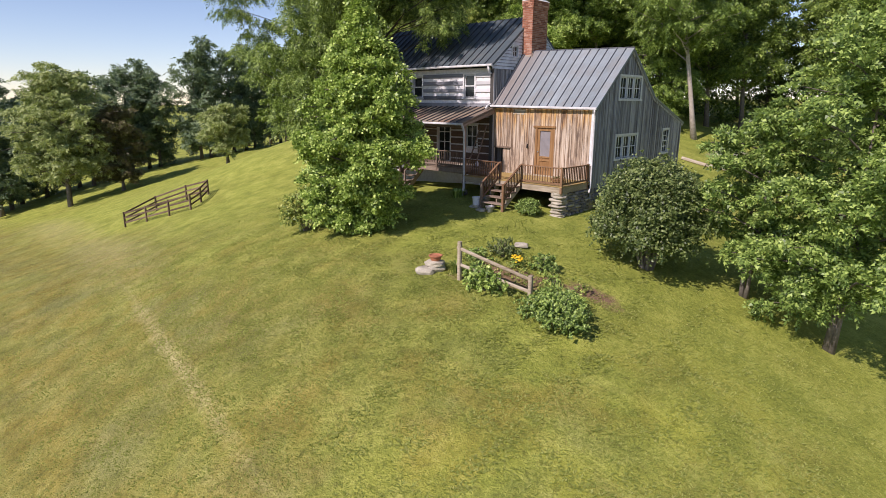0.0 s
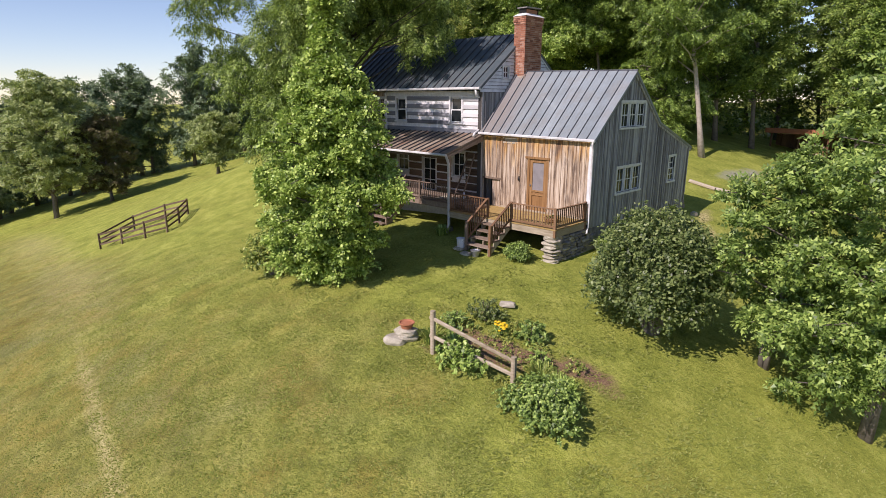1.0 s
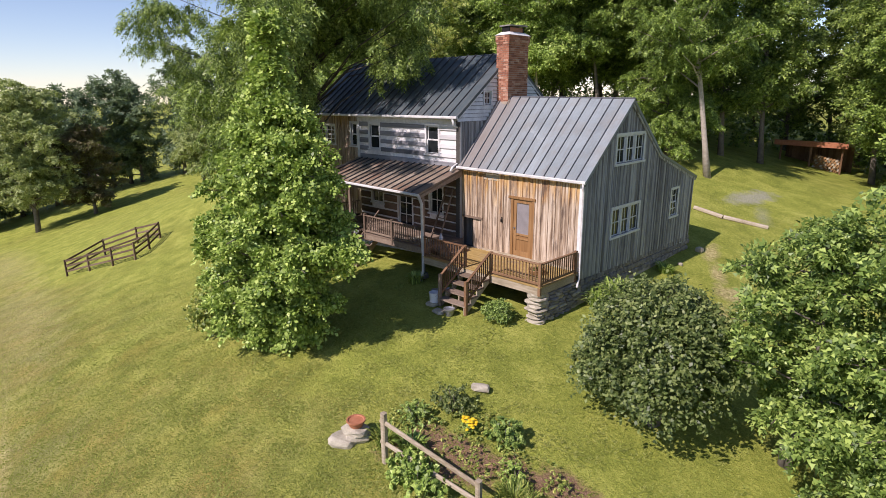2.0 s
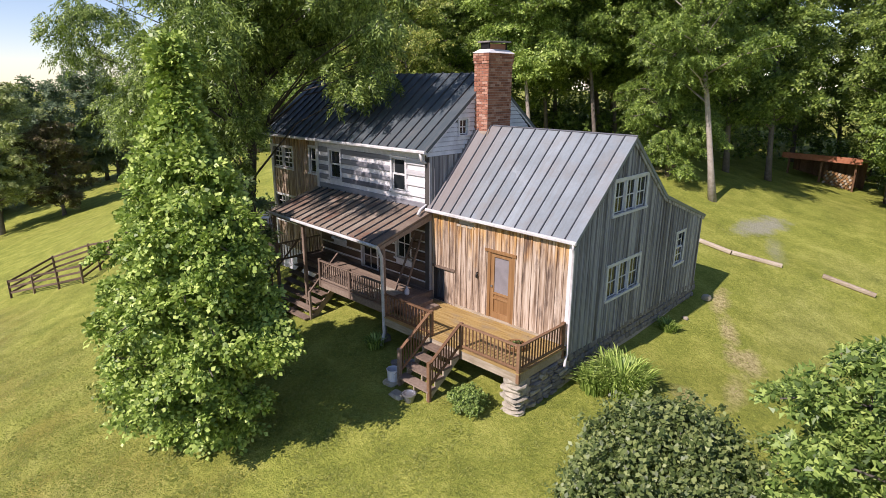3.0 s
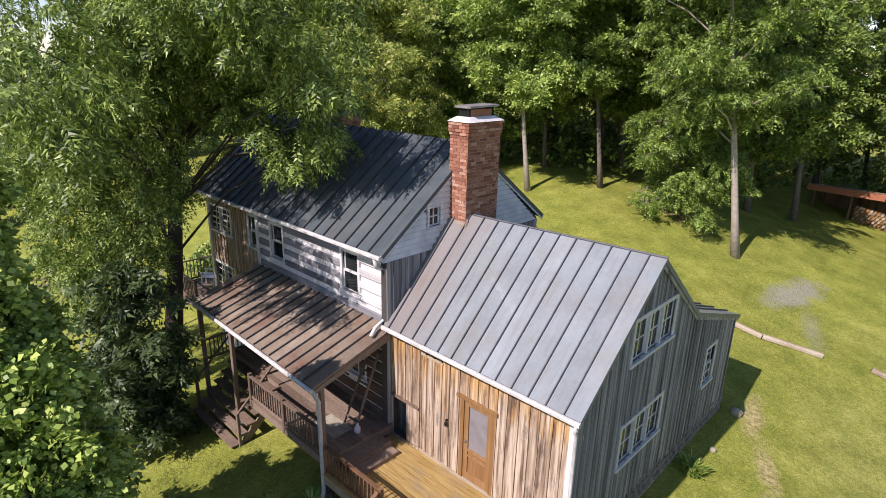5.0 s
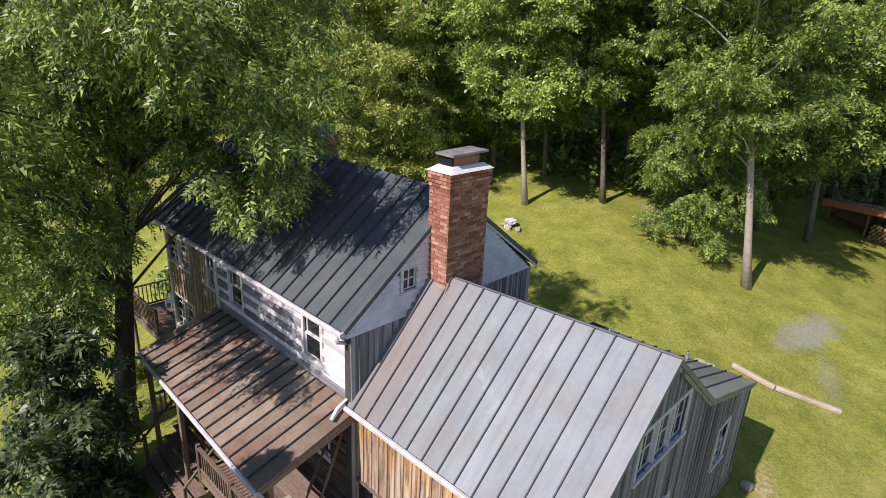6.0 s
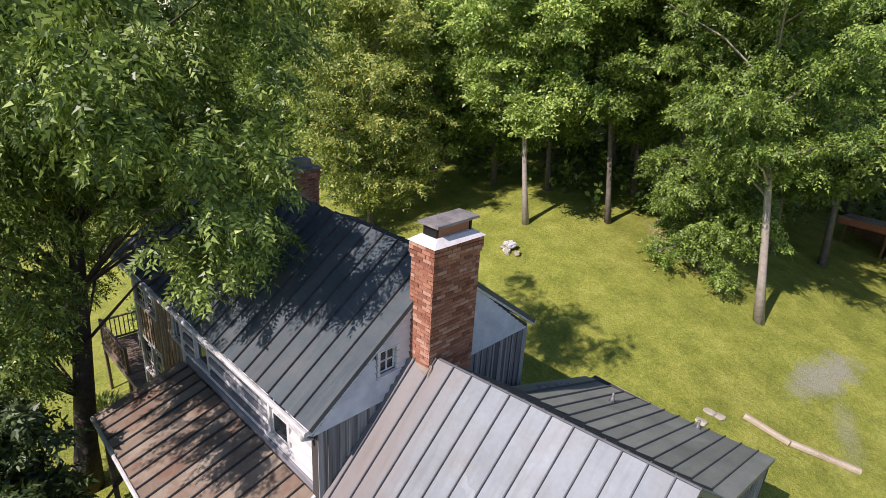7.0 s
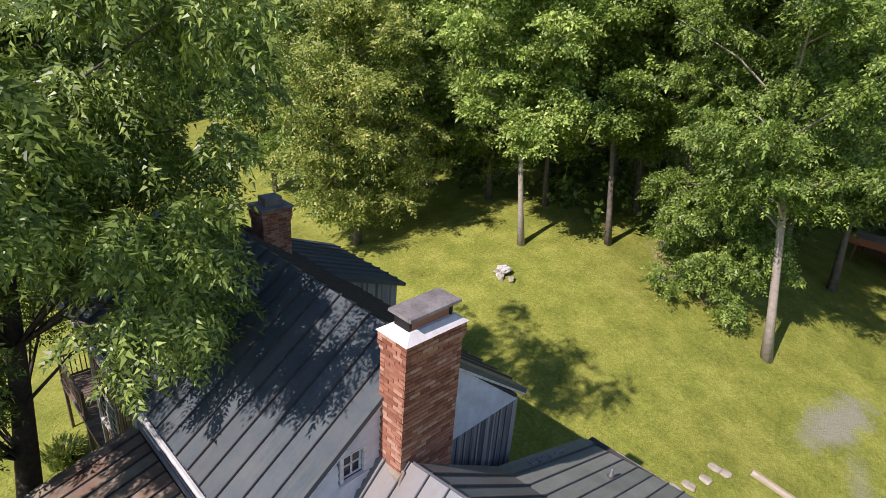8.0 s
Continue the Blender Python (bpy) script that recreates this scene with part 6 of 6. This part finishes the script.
# ---- timbers, stones and stumps on the back lawn ----
for a, b in (((-1.75, 13.45), (-0.42, 13.62)), ((-0.40, 13.66), (1.37, 14.5)), ((2.75, 15.3), (4.6, 15.55))):
    za, zb_ = terrain(*a) + 0.08, terrain(*b) + 0.08
    lg = Geo().beam((*a, za), (*b, zb_), 0.21, 0.20, 0.3)
    tagged(part("landscape_timber", lg, M["timber"]), "weathered tan timber lying on the lawn", "timber", "timbers edging the yard")
cairn = thing("rock_pile", (-12.4, 14.7, terrain(-12.4, 14.7)), "small heap of pale field stones on the lawn", "rocks")
for k in range(17):
    a, q = frng.uniform(0, 6.28), frng.uniform(0, 0.5)
    x, y = -12.4 + math.cos(a) * q, 14.7 + math.sin(a) * q * 0.7
    part("rock", Geo().rock((x, y, terrain(x, y) + 0.08 + 0.16 * (q < 0.3)), frng.uniform(.12, .22), frng.uniform(.10, .18), frng.uniform(.07, .12), k, 0.6, k * 1.3), M["trim_white"] if k % 3 == 0 else M["stone"], cairn)
stone_thing(-8.0, 21.6, 0.3, 0.25, 0.28, 31, "pale boulder at the edge of the lawn", name="boulder", group="boulders at the wood edge")
stone_thing(-6.1, 20.9, 0.28, 0.22, 0.18, 32, "pale boulder at the edge of the lawn", name="boulder", group="boulders at the wood edge")
stone_thing(-9.2, 22.6, 0.45, 0.2, 0.15, 33, "pale boulder at the edge of the lawn", name="boulder", group="boulders at the wood edge")
stone_thing(-15.2, 10.7, 0.35, 0.3, 0.12, 34, "flat pale stone slab on the lawn", name="stone_slab", group="stones behind the house")
for k, (x, y) in enumerate([(-2.55, 12.68), (-2.56, 12.08), (-2.29, 12.76), (-2.79, 11.48), (-3.03, 11.04)]):
    stone_thing(x, y, 0.2, 0.15, 0.05, 50 + k, "flat pale flagstone sunk in the lawn", name="flagstone", group="flagstones behind the wing")
tuft("pale_weed", (-1.75, 9.4), 0.35, 0.3, "leaf_yellow", "pale dried weed clump behind the wing", 120, 0.03, 71)

# ---- wood shed ----
shed = thing("wood_shed", (-1.6, 35.5, -2.9), "open rust-brown wooden wood shed with firewood", "shed")
for x in (-3.6, -1.6, 0.4):
    part("post", Geo().beam((x, 34.6, terrain(x, 34.6) - 0.1), (x, 34.6, -0.95), 0.13, 0.13), M["rail"], shed)
    part("post", Geo().beam((x, 37.2, terrain(x, 37.2) - 0.1), (x, 37.2, -1.42), 0.13, 0.13), M["rail"], shed)
part("roof", Geo().hexa([(-4.0, 34.2, -0.98), (0.75, 34.2, -1.05), (0.75, 37.6, -1.52), (-4.0, 37.6, -1.45), (-4.0, 34.2, -0.90), (0.75, 34.2, -0.97), (0.75, 37.6, -1.44), (-4.0, 37.6, -1.37)]), M["roof_rust"], shed)
part("fascia", Geo().hexa([(-4.0, 34.16, -1.28), (0.75, 34.16, -1.38), (0.75, 34.2, -1.38), (-4.0, 34.2, -1.28), (-4.0, 34.16, -0.9), (0.75, 34.16, -0.97), (0.75, 34.2, -0.97), (-4.0, 34.2, -0.9)]), M["terracotta"], shed)
for k in range(20):
    x = -3.9 + k * 0.228
    part("board", Geo().box(x, x + 0.22, 37.26, 37.29, terrain(x, 37.3) - 0.05, -1.5), M["rail"], shed)
pile = thing("firewood_stack", (-0.6, 35.2, -2.9), "stack of split firewood under the shed roof", "firewood")
for r in range(6):
    for k in range(9):
        x = -1.35 + k * 0.19 + 0.09 * (r % 2)
        z = terrain(x, 35) + 0.1 + r * 0.155
        part("log", Geo().tube([(x, 34.75, z), (x, 35.15, z + 0.01)], [0.088, 0.085], 7), M["timber"] if (r + k) % 3 == 0 else M["door_wood"], pile)

# ---- paddock fence on the west slope ----
paddock = thing("paddock_fence", (-31, -4.5, -8.0), "dark brown three-rail paddock fence on the slope", "fence")
corners = [(-34.2, -6.8), (-32.3, -5.9), (-30.2, -5.05), (-28.5, -4.2), (-29.5, -3.0), (-30.9, -1.8), (-33.0, -2.6), (-35.0, -4.2), (-34.2, -6.8)]
for a, b in zip(corners, corners[1:]):
    part("post", Geo().beam((*a, terrain(*a) - 0.1), (*a, terrain(*a) + 1.15), 0.12, 0.12), M["log_dark"], paddock)
    for h in (0.35, 0.7, 1.05):
        part("rail", Geo().beam((*a, terrain(*a) + h), (*b, terrain(*b) + h), 0.05, 0.12), M["log_dark"], paddock)

# shrubs at the west end of the house
bush("viburnum_bush", (-11.3, -3.9), (1.5, 1.3, 2.1), "leaf_shaded", "tall green shrub below the walnut tree, its leaves coloured as in shade", 14000, 0.15, 0.08, seed=81, stems=11)
bush("viburnum_bush", (-20.6, 3.0), (1.6, 1.5, 1.4), "leaf_apple", "green shrub beside the terrace rail", 4500, 0.16, 0.09, seed=82, stems=9)
tuft("goldenrod_clump", (-16.8, -0.6), 0.7, 0.8, "leaf_yellow", "yellow-green tall weeds below the terrace", 260, 0.02, 83)


# ---- lawn blades ----
def lawn():
    rng = np.random.default_rng(21)
    n, near = 170000, 120000
    x, y = rng.uniform(-40, 14, n), rng.uniform(-20, 27, n)
    x[:near], y[:near] = np.clip(rng.normal(-2, 9, near), -38, 13.9), np.clip(rng.normal(-10, 5, near), -19.9, 20)
    keep = ~((x > -15.2) & (x < 0.0) & (y > -1.9) & (y < 8.7)) & ~((x > -19) & (x < -14) & (y > -0.2) & (y < 5.4))
    fade = np.clip((x + 40) / 18, 0, 1) * np.clip((27 - y) / 10, 0, 1)
    keep &= rng.random(n) < fade
    x, y = x[keep], y[keep]
    z = np.array([terrain(a, b) + 0.05 * noise.noise(Vector((a * 0.5, b * 0.5, 0))) + 0.03 * noise.noise(Vector((a * 1.3, b * 1.3, 4))) for a, b in zip(x.tolist(), y.tolist())])
    m = len(x)
    v = np.empty((m, 6, 3))
    for k in range(2):
        a = rng.uniform(0, 6.283, m)
        w, h = rng.uniform(0.012, 0.026, m), rng.uniform(0.006, 0.028, m)
        dx, dy = np.cos(a) * w, np.sin(a) * w
        lx, ly = -np.sin(a) * 0.07 + rng.normal(0, 0.02, m), np.cos(a) * 0.07 + rng.normal(0, 0.02, m)
        v[:, k * 3] = np.stack([x - dx, y - dy, z - 0.01], 1)
        v[:, k * 3 + 1] = np.stack([x + dx, y + dy, z - 0.01], 1)
        v[:, k * 3 + 2] = np.stack([x + lx, y + ly, z + h], 1)
    f = np.arange(m * 6).reshape(m * 2, 3)
    tagged(part("grass", mesh_from_arrays("grass", v.reshape(-1, 3), f), M["blade"]), "short green and straw-coloured grass blades of the lawn", "grass", kind="stuff")


lawn()
